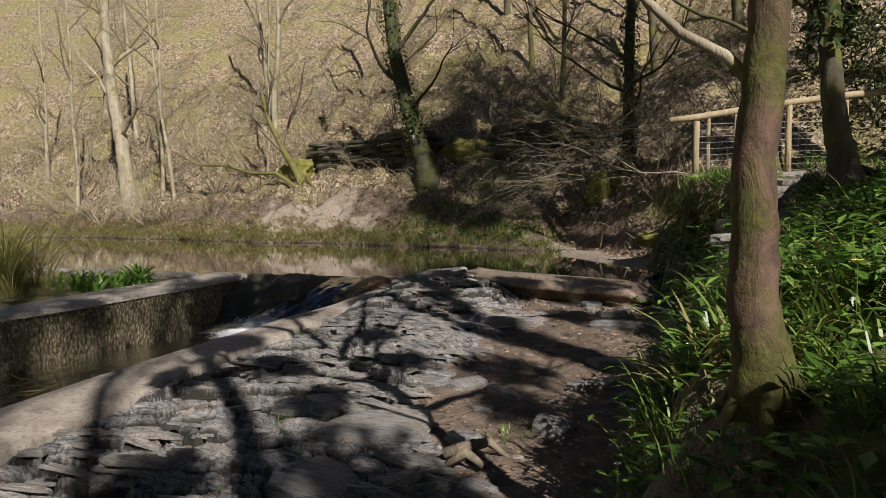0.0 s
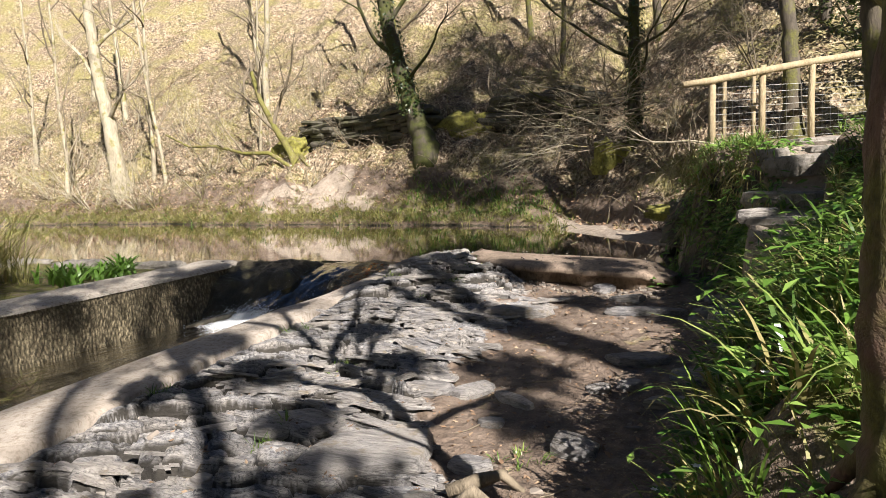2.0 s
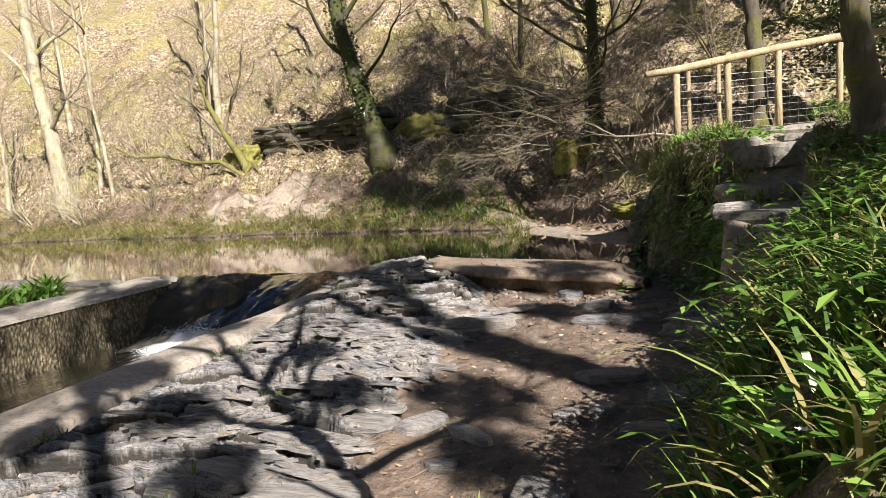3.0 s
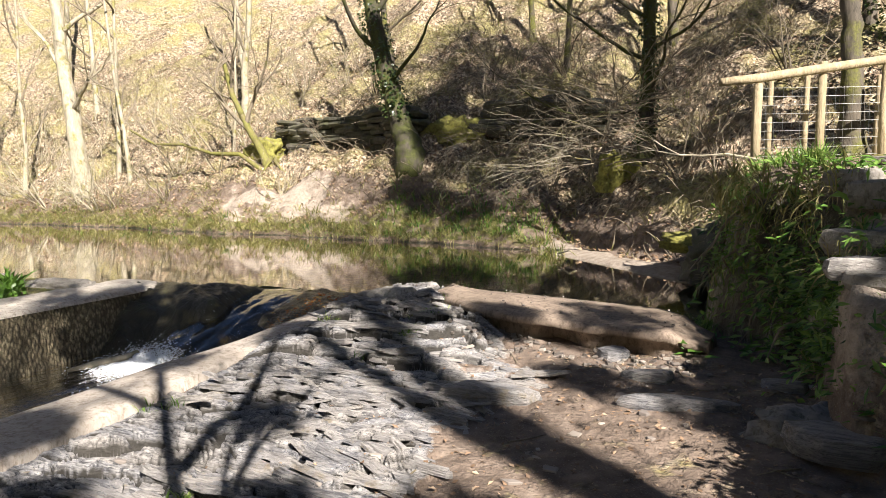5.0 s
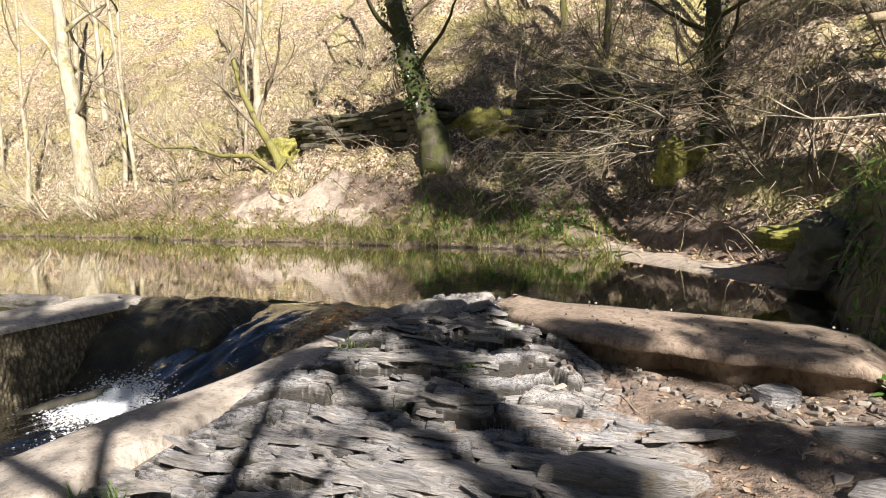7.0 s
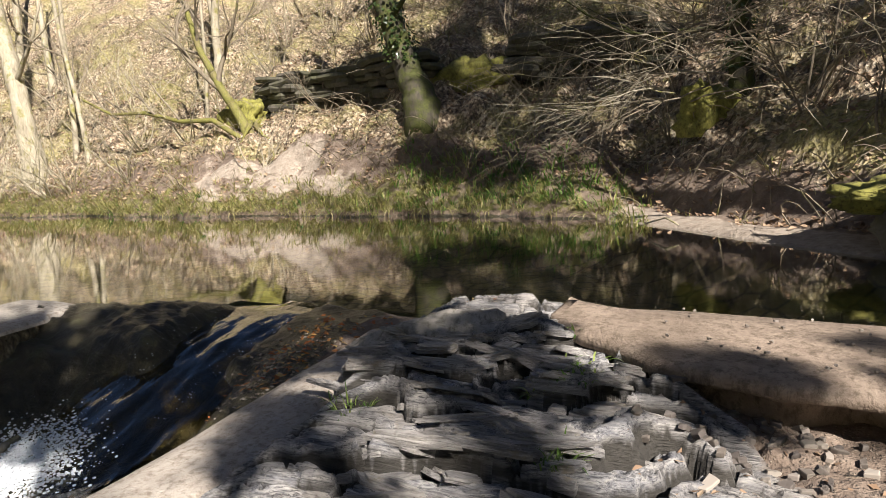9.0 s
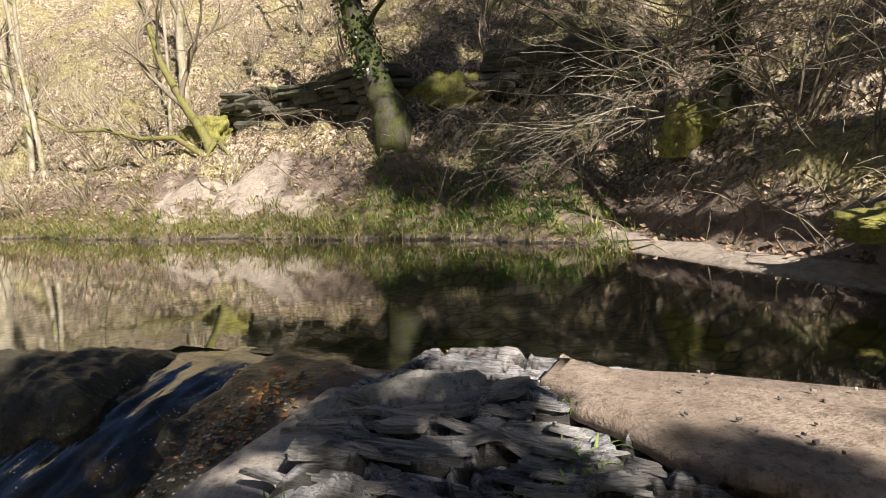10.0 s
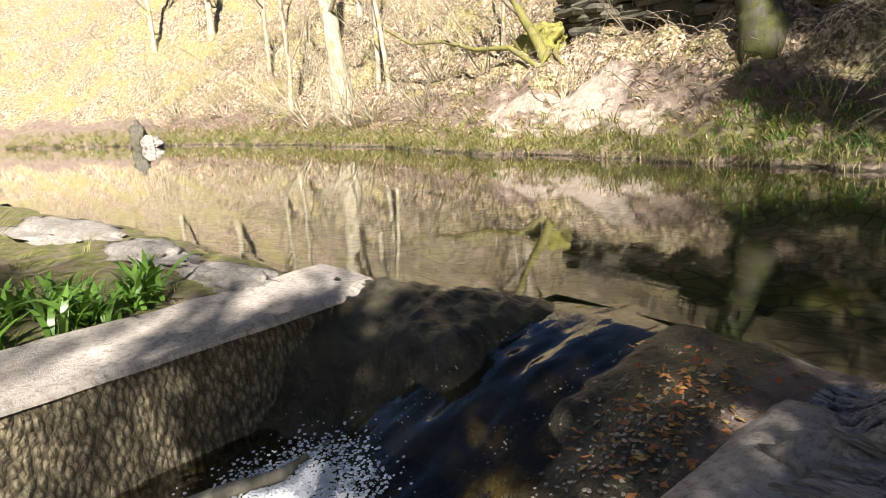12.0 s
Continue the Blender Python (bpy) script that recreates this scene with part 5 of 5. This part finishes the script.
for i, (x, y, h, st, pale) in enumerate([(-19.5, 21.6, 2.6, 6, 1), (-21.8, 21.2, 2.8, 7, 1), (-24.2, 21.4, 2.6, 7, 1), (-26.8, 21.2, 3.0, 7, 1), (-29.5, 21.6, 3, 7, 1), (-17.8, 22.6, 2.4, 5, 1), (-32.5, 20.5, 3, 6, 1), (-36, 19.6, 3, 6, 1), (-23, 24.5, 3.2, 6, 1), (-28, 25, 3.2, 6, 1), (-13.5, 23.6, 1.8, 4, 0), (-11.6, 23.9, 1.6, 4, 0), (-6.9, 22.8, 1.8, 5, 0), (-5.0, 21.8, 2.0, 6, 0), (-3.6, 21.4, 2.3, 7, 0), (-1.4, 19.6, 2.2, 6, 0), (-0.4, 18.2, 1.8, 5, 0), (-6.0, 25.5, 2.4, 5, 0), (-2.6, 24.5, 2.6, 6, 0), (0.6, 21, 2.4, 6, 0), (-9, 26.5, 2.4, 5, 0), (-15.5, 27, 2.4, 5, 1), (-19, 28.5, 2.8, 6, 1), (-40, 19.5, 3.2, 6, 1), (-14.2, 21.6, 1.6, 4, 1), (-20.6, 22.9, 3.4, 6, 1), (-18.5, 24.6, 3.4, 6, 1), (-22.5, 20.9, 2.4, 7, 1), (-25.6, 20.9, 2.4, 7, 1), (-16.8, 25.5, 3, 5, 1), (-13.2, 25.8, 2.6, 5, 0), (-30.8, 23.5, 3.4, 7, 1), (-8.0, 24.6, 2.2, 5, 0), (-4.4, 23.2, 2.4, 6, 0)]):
    # last flag picks paler bark for sunlit shrubs, browner for shaded ones
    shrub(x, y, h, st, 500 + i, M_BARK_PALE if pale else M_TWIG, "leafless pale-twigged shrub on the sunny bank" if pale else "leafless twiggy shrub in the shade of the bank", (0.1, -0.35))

# fine drooping sprays under the tree above the beach
random.seed(61)
e = thing("hazel_bush", (-2.75, 20.3, hz(-2.75, 20.3)), "tangle of fine bare hazel twigs arching over the beach", "shrub")
for k in range(34):
    an = random.uniform(math.pi * 0.95, math.pi * 2.05)
    a = Acc()
    grow(a, (random.gauss(0, 0.4), random.gauss(0, 0.3), random.uniform(0.3, 2.2)), (math.cos(an), math.sin(an), random.uniform(0.0, 0.5)), random.uniform(1.6, 3.0), 0.016, 1, 0.5, -0.03, 4, 0.12)
    a.ob("twig", M_BARK_PALE if k % 3 == 0 else M_TWIG, e)
e = thing("overhanging_branch", (0.9, 13.6, hz(0.9, 13.6)), "long bare pale branch reaching out from the bank", "branch")
a = Acc()
grow(a, (0, 0, 0.15), (-0.9, -0.15, 0.12), 1.6, 0.02, 1, 0.5, -0.02, 4, 0.15)
a.ob("stem", M_BARK_PALE, e)

# flowers
random.seed(63)
for i, (x, y, z) in enumerate([(1.88, 5.35, 0.16), (2.16, 4.75, 0.55), (2.32, 5.05, 0.78), (1.95, 6.2, 0.3), (2.35, 6.2, 0.85), (2.5, 7.0, 0.95), (2.2, 4.4, 0.45)]):
    e = thing("white_flower", (x, y, hz(x, y)), "small white star-petalled woodland flower", "flower", "white flowers on the bank")
    z = max(0.12, z - hz(x, y) + 0.1)
    a = Acc()
    a.tube([(0, 0, -0.02), (0.01, 0, z)], [0.002, 0.0015], 4, False)
    a.ob("stalk", M_GRASS, e)
    for k in range(6):
        a = Acc()
        an = k * math.pi / 3
        a.leaf((0.01, 0, z), (math.cos(an), math.sin(an), 0.35), (0, 0, 1), 0.02, 0.011)
        a.ob("petal", M_FLOWER, e)
e = thing("yellow_flower", (2.95, 4.9, hz(2.95, 4.9)), "single yellow flower on a tall stalk", "flower")
a = Acc()
a.tube([(0, 0, -0.02), (0.0, 0, 0.36)], [0.003, 0.002], 4, False)
a.ob("stalk", M_GRASS, e)
for k in range(7):
    a = Acc()
    an = k * 2 * math.pi / 7
    a.leaf((0, 0, 0.36), (math.cos(an), math.sin(an), 0.4), (0, 0, 1), 0.035, 0.02)
    a.ob("petal", M_YELLOW, e)


# ---- rocks ----
def stone_mesh(name, seed, sx, sy, sz, mat, n=8, rough=0.16):
    random.seed(seed)
    b = Acc()
    ang = [2 * math.pi * (k + random.uniform(-0.3, 0.3)) / n for k in range(n)]
    rr = [1 + random.uniform(-1, 1) * rough for _ in range(n)]
    tilt = (random.uniform(-0.15, 0.15), random.uniform(-0.15, 0.15))
    for lev, k in ((-1, 0.92), (-0.1, 1.05), (0.75, 0.98), (1.0, 0.80)):
        for a, r in zip(ang, rr):
            px, py = math.copysign(abs(math.cos(a)) ** 0.75, math.cos(a)), math.copysign(abs(math.sin(a)) ** 0.75, math.sin(a))
            px, py = px * r * k, py * r * k
            b.v.append((px * sx, py * sy, (lev + (px * tilt[0] + py * tilt[1]) * (lev > 0) + random.uniform(-0.12, 0.12)) * sz))
    for lv in range(3):
        for k in range(n):
            p, q = lv * n + k, lv * n + (k + 1) % n
            b.f.append((p, q, q + n, p + n))
    b.f.append(tuple(range(3 * n, 4 * n)))
    b.f.append(tuple(range(n - 1, -1, -1)))
    return b.mesh(name, mat)


def boulder(name, at, size, seed, mat, label, turn=0, lumps=0.18):
    """An uneven boulder from a subdivided ball, flattened where it rests."""
    bm = bmesh.new()
    bmesh.ops.create_icosphere(bm, subdivisions=4, radius=1)
    o = Vector((seed * 1.7, seed * 0.9, seed * 2.3))
    for v in bm.verts:
        k = noise.fractal(v.co * 1.4 + o, 0.6, 2.0, 5) * lumps * 1.3 + noise.fractal(v.co * 6 + o, 0.5, 2.0, 4) * lumps * 0.6
        v.co = v.co * (1 + k)
        v.co.z = max(v.co.z, -0.5)
        v.co = Vector((v.co.x * size[0], v.co.y * size[1], v.co.z * size[2]))
    me = bpy.data.meshes.new(name)
    bm.to_mesh(me)
    bm.free()
    me.polygons.foreach_set("use_smooth", np.ones(len(me.polygons), bool))
    me.materials.append(mat)
    if hz(at[0], at[1]) > 0.3:
        at = (at[0], at[1], min(at[2], hz(at[0], at[1]) + 0.3 * size[2]))
    ob = new(name, me)
    ob.matrix_world = pose(*at, 0, 0, turn)
    return tagged(ob, label, "rock")


M_MOSSROCK = concrete_material("moss_rock", (0.15, 0.145, 0.03), (0.34, 0.32, 0.07), (0.07, 0.06, 0.02), 0.4)
M_DARKROCK = concrete_material("dark_rock", (0.05, 0.045, 0.038), (0.13, 0.115, 0.095), (0.06, 0.065, 0.02), 0.6)
M_GREYROCK = concrete_material("grey_rock", (0.20, 0.185, 0.17), (0.38, 0.35, 0.31), (0.10, 0.09, 0.06), 0.5)

# loose slabs along the path
for i, (x, y, sx, sy, sz, turn) in enumerate([(0.16, 7.05, 0.10, 0.20, 0.045, -20), (1.18, 6.36, 0.15, 0.13, 0.06, 15), (-0.15, 6.9, 0.18, 0.10, 0.04, 10), (0.52, 6.98, 0.20, 0.07, 0.04, -28), (0.55, 6.55, 0.09, 0.06, 0.03, 40), (0.95, 7.5, 0.10, 0.06, 0.03, 20), (1.05, 8.3, 0.26, 0.13, 0.05, 20), (1.55, 8.0, 0.2, 0.13, 0.05, 35), (1.7, 9.4, 0.28, 0.18, 0.09, 10), (1.5, 7.4, 0.17, 0.10, 0.04, 10), (1.15, 7.65, 0.10, 0.07, 0.03, 60), (0.75, 9.9, 0.42, 0.10, 0.06, 22), (-0.55, 9.45, 0.34, 0.13, 0.08, 20), (-1.2, 9.2, 0.36, 0.16, 0.09, 16), (0.35, 10.4, 0.2, 0.1, 0.06, 0), (-0.1, 11.0, 0.14, 0.1, 0.07, 30), (0.75, 5.9, 0.13, 0.1, 0.05, 0), (0.12, 5.75, 0.40, 0.30, 0.06, 30), (-0.6, 6.0, 0.3, 0.2, 0.05, 30), (0.3, 4.9, 0.28, 0.22, 0.05, -15), (1.2, 5.2, 0.12, 0.1, 0.04, 0), (1.75, 10.2, 0.2, 0.14, 0.07, 20), (1.3, 10.6, 0.16, 0.1, 0.05, 0)]):
    ob = new("stone_slab", stone_mesh("stone_slab", 700 + i, sx, sy, sz, M_SLATE, 9))
    ob.matrix_world = pose(x, y, hz(x, y) + sz * 0.3, random.gauss(0, 5), random.gauss(0, 5), turn)
    tagged(ob, "loose flat grey slate slab half sunk in the path", "stone", "slabs on the path")

boulder("boulder", (-2.95, 11.7, 0.15), (0.46, 0.26, 0.17), 3, M_GREYROCK, "worn grey rock lump at the edge of the pond", 8)
boulder("boulder", (-3.35, 11.55, 0.02), (0.32, 0.25, 0.16), 5, M_GREYROCK, "smaller worn grey rock beside the pond", -10)
boulder("moss_boulder", (-8.75, 23.4, 3.15), (1.05, 0.45, 0.62), 7, M_MOSSROCK, "sunlit rock outcrop thick with yellow-green moss", 4, 0.3)
boulder("moss_boulder", (-16.1, 23.1, 2.75), (0.75, 0.4, 0.55), 9, M_MOSSROCK, "mossy hummock at the foot of the sapling", 4, 0.3)
boulder("moss_boulder", (-2.9, 20.6, 2.6), (0.45, 0.35, 0.6), 11, M_MOSSROCK, "upright mossy rock beside the beach path", 4, 0.3)
boulder("boulder", (0.05, 15.9, 0.35), (0.55, 1.1, 0.5), 13, M_DARKROCK, "dark damp rock under the bank at the water", 10, 0.25)
boulder("boulder", (-0.25, 16.6, 0.55), (0.7, 0.45, 0.25), 15, M_MOSSROCK, "low mossy ledge above the water", 10, 0.25)
boulder("boulder", (1.55, 9.7, 0.02), (0.35, 0.25, 0.15), 17, M_GREYROCK, "flat stone lying at the foot of the bank", 20, 0.25)
boulder("boulder", (-10.6, 10.95, -0.02), (0.9, 0.35, 0.14), 19, M_GREYROCK, "flat pale rock at the pond edge", 5, 0.25)
boulder("boulder", (-8.6, 11.15, 0.0), (0.8, 0.3, 0.12), 21, M_GREYROCK, "flat cracked rock beyond the wall", 5, 0.25)
boulder("boulder", (-13.5, 10.5, -0.02), (1.6, 0.5, 0.16), 23, M_GREYROCK, "long pale rock at the pond edge", 8, 0.25)
boulder("boulder", (-34.5, 17.3, 0.25), (0.35, 0.3, 0.75), 25, M_DARKROCK, "dark stump-like rock standing in the water", 0, 0.35)
boulder("boulder", (-33.9, 17.6, 0.1), (0.6, 0.4, 0.35), 27, M_GREYROCK, "pale rock at the far waterline", 0, 0.3)

# stacked slate outcrop under the leaf slope
random.seed(71)
e = thing("rock_outcrop", (-11.5, 23.6, 2.5), "dark layered slate outcrop half buried in the hillside", "rock")
variants = [stone_mesh("outcrop_slab", 800 + i, 0.6, 0.42, 0.10, M_DARKROCK, 8, 0.2) for i in range(8)]
def rise_y(x, z):
    """y at which the far slope first reaches the height z."""
    y = float(far_shore(x)) + 1.5
    while hz(x, y) < z and y < 28:
        y += 0.08
    return y


for course in range(7):
    x = -16.2
    while x < -5.0:
        w = random.uniform(0.5, 1.2)
        x += w * 0.85
        if abs(x + 8.75) < 0.9:
            continue
        y = rise_y(x, 3.05) + 0.10 - course * 0.045 + random.gauss(0, 0.07)
        zb = 2.65 + 0.02 * (x + 11) + course * 0.17 + random.gauss(0, 0.02)
        ob = new("slab", random.choice(variants))
        ob.parent = e
        ob.matrix_basis = Matrix.Translation(-e.location) @ pose(x, y, zb, random.gauss(0, 3), random.gauss(0, 5), random.gauss(4, 8)) @ Matrix.Diagonal((w, 1.0, random.uniform(0.7, 1.2), 1))

# pebbles on the ledge
random.seed(83)
g = Acc()
for _ in range(420):
    x, y = random.uniform(-1.9, 0.4), random.uniform(11.25, 12.1)
    zt = float(np.interp(x, [-2.35, -1.5, 0.3, 0.62], [0.33, 0.30, 0.24, 0.10]))
    g.stone(pose(x, y, zt + 0.03, random.gauss(0, 14), random.gauss(0, 14), random.uniform(0, 360)), random.uniform(0.006, 0.016), random.uniform(0.005, 0.012), 0.006, 0.2, 5)
for _ in range(260):
    x, y = random.uniform(-1.6, 0.6), random.uniform(10.6, 11.2)
    g.stone(pose(x, y, hz(x, y) + 0.01, random.gauss(0, 14), random.gauss(0, 14), random.uniform(0, 360)), random.uniform(0.015, 0.05), random.uniform(0.012, 0.03), 0.012, 0.2, 6)
stuff("ledge_pebbles", g, M_CHIP, "pale pebbles on and below the concrete ledge")

# stone steps of the upper path
for i, (y, side, sx, sy, sz) in enumerate([(9.95, 0.0, 0.36, 0.2, 0.06), (10.95, -0.05, 0.4, 0.14, 0.09), (11.75, 0.05, 0.44, 0.16, 0.12), (11.85, -0.35, 0.2, 0.16, 0.11), (12.4, 0.2, 0.3, 0.2, 0.06), (13.0, -0.1, 0.36, 0.22, 0.05), (11.2, -0.4, 0.14, 0.3, 0.12)]):
    x = float(upper_path(y)[0]) + side
    ob = new("step_stone", stone_mesh("step_stone", 900 + i, sx, sy, sz, M_GREYROCK, 9, 0.16))
    ob.matrix_world = pose(x, y, hz(x, y) + 0.01, 0, 0, random.uniform(-12, 12))
    tagged(ob, "rough pale stone step of the upper path", "step", "steps of the upper path")

# wood and debris
def stick(pts, radii, mat, label, name="driftwood", n=7):
    e_ = Vector(pts[0])
    a = Acc()
    a.tube([Vector(p) - e_ for p in pts], radii, n, True, 0.12)
    ob = a.ob(name, mat, None, label, True)
    ob.location = e_
    return tagged(ob, category="branch")


stick([(-6.35, 9.75, -0.66), (-6.2, 10.05, -0.62), (-6.1, 10.35, -0.6), (-6.2, 10.75, -0.56)], [0.02, 0.05, 0.04, 0.012], M_BARK_PALE, "pale snag of driftwood in the pool")
stick([(-1.38, 10.62, -0.03), (-1.45, 10.70, 0.08), (-1.5, 10.76, 0.14)], [0.04, 0.035, 0.012], M_GREYROCK, "upright splinter of slate by the ledge", "stone_splinter", 5)
stick([(0.85, 5.45, 0.0), (0.98, 5.53, 0.05), (1.05, 5.66, 0.04), (1.15, 5.7, -0.05)], [0.035, 0.04, 0.03, 0.015], M_TWIG, "gnarled pale root knuckle in the path", "root")
stick([(0.92, 5.35, -0.02), (1.02, 5.42, 0.05), (1.14, 5.4, 0.0)], [0.02, 0.035, 0.02], M_TWIG, "worn root end sticking from the path", "root")
stick([(-3.3, 17.9, 0.12), (-3.0, 17.75, 0.22), (-2.8, 17.6, 0.14)], [0.012, 0.014, 0.01], M_BARK_PALE, "thin curved twig on the beach")
random.seed(73)
e = thing("driftwood_pile", (-5.6, 6.6, -0.68), "reddish dead twigs caught in the stream", "branch")
for _ in range(26):
    a = Acc()
    p = Vector((random.gauss(0, 0.22), random.gauss(0, 0.22), random.uniform(-0.03, 0.05)))
    d = Vector((random.gauss(0, 1), random.gauss(0, 1), random.uniform(0.0, 0.7))).normalized()
    a.tube([p, p + d * 0.15, p + d * 0.32 + Vector((0, 0, random.gauss(0, 0.04)))], [0.008, 0.006, 0.003], 4, False)
    a.ob("twig", M_BARK_RED, e)
random.seed(75)
for i in range(60):
    y = random.uniform(4.5, 11)
    x = random.uniform(-0.8, float(bank_edge(y)) - 0.05)
    an, L = random.uniform(0, 6.28), random.uniform(0.08, 0.3)
    p = [(x + math.cos(an) * L * k, y + math.sin(an) * L * k, hz(x + math.cos(an) * L * k, y + math.sin(an) * L * k) + 0.008) for k in (0, 0.5, 1)]
    tagged(stick(p, [0.005, 0.005, 0.003], M_TWIG, "short dry twig lying on the path", "twig", 4), group="twigs on the path")

# white water
random.seed(77)
g = Acc()
ball = bmesh.new()
bmesh.ops.create_icosphere(ball, subdivisions=1, radius=1)
bv, bf = [v.co.copy() for v in ball.verts], [[v.index for v in f.verts] for f in ball.faces]
ball.free()
def bubble(x, y, z, r, flat=0.4):
    b = len(g.v)
    g.v += [(x + v.x * r * random.uniform(0.8, 1.2), y + v.y * r * 1.2, z + v.z * r * flat) for v in bv]
    g.f += [tuple(b + i for i in f) for f in bf]
for _ in range(6500):
    x, y = random.gauss(-5.85, 0.24), random.gauss(10.32, 0.2)
    bubble(x, y, -0.68 + max(0, y - 10.35) * 0.35 + random.uniform(0, 0.05), random.uniform(0.003, 0.012), 0.7)
for _ in range(900):
    y = random.uniform(6.0, 10.4)
    x = float(np.interp(y, [6, 8, 10.4], [-4.4, -4.7, -5.6])) + random.gauss(0, 0.22) + 0.25 * math.sin(y * 2.3)
    bubble(x, y, -0.695 + 0.03 * float(fbm(np.array(x * 2.2), np.array(y * 1.2), 91)), random.uniform(0.004, 0.012), 0.35)
for _ in range(160):
    k = random.random()
    y = 12.3 - k * 1.9
    x = float(np.interp(y, [10.3, 11.2, 12.6], [-5.75, -5.45, -5.35])) + random.choice((-1, 1)) * random.gauss(0.36, 0.05)
    bubble(x, y, max(float(np.interp(y, [10.2, 10.5, 11.2, 11.8, 12.3, 12.9], [-0.70, -0.66, -0.36, -0.12, -0.035, 0.004])), hz(x, y)) + 0.003, random.uniform(0.002, 0.006), 0.5)
stuff("water_foam", g, M_FOAM, "white foam where the chute meets the stream")

# ---- slate slabs of the rock shelf, stacked on their bedding ----
def flake(seed):
    """A thin sharp-edged slab of slate, one unit across, made of two split layers."""
    random.seed(seed)
    b = Acc()
    n = random.choice((6, 7, 8))
    ang = [2 * math.pi * (k + random.uniform(-0.32, 0.32)) / n for k in range(n)]
    rr = [random.uniform(0.36, 0.56) for _ in range(n)]
    for lay, (z0, z1, k, ox) in enumerate(((-0.5, 0.12, 1.0, 0.0), (0.12, 0.5, random.uniform(0.72, 0.9), random.uniform(0.02, 0.10)))):
        s = len(b.v)
        for z, kk in ((z0, 1.0), (z1, 0.97)):
            for a, r in zip(ang, rr):
                b.v.append((math.cos(a) * r * k * kk, math.sin(a) * r * k * kk + ox, z + random.uniform(-0.1, 0.1)))
        for i in range(n):
            b.f.append((s + i, s + (i + 1) % n, s + n + (i + 1) % n, s + n + i))
        b.f.append(tuple(range(s + n, s + 2 * n)))
    return b.mesh("slate_piece", M_SLATE)


random.seed(79)
shelf = [flake(1000 + i) for i in range(14)]
random.seed(81)
rest = Acc()
kept, cells = [], {}
for _ in range(40000):
    x, y = random.uniform(-3.7, 1.0), random.uniform(3.0, 12.0)
    if x < float(channel_edge(y) + kerb_width(y)) + 0.06 or on_sheet(SH["rock"], x, y) < 0.5 or (-2.1 < x < 0.62 and y > 11.05):
        continue
    u, w = -0.29 * x + 0.957 * y + 0.25 * float(fbm(np.array(x * 0.7), np.array(y * 0.7), 11)), 0.957 * x + 0.29 * y
    row = int(u / 0.055)
    key = (row, int((w + (row % 3) * 0.13) / 0.30))
    if key not in cells and float(fbm(np.array(x * 0.9), np.array(y * 0.9), 103, 3)) > 0.08 + 0.25 * (random.random() - 0.5):
        cells[key] = 1
        kept.append((x, y))
kept.sort(key=lambda q: (q[0] + 1.2) ** 2 + (q[1] - 8.8) ** 2)
for i, (x, y) in enumerate(kept):
    L, W, T = random.uniform(0.16, 0.6), random.uniform(0.05, 0.15), random.uniform(0.02, 0.05)
    k = random.random()
    if k < 0.06:
        L, W, T = L * 1.2, W * 2.0, T * 1.3
    elif k < 0.45:
        L, W = L * 0.55, W * 0.8
    big_turn = 50 * float(fbm(np.array(x * 0.5), np.array(y * 0.5), 97, 2))
    m = pose(x, y, hz(x, y) + random.uniform(-0.02, 0.022), -10 + random.gauss(0, 11), random.gauss(0, 9), 17 + big_turn + random.gauss(0, 9)) @ Matrix.Diagonal((L, W, T, 1))
    me = random.choice(shelf)
    if i < 300:
        ob = new("slate_piece", me)
        ob.parent = ground
        ob.matrix_basis = m
    else:
        b = len(rest.v)
        rest.v += [tuple(m @ v.co) for v in me.vertices]
        rest.f += [tuple(b + j for j in p.vertices) for p in me.polygons]
r = rest.ob("slate_fragments", M_SLATE, ground, "further thin slate slabs of the rock shelf")
tagged(r, kind="stuff")
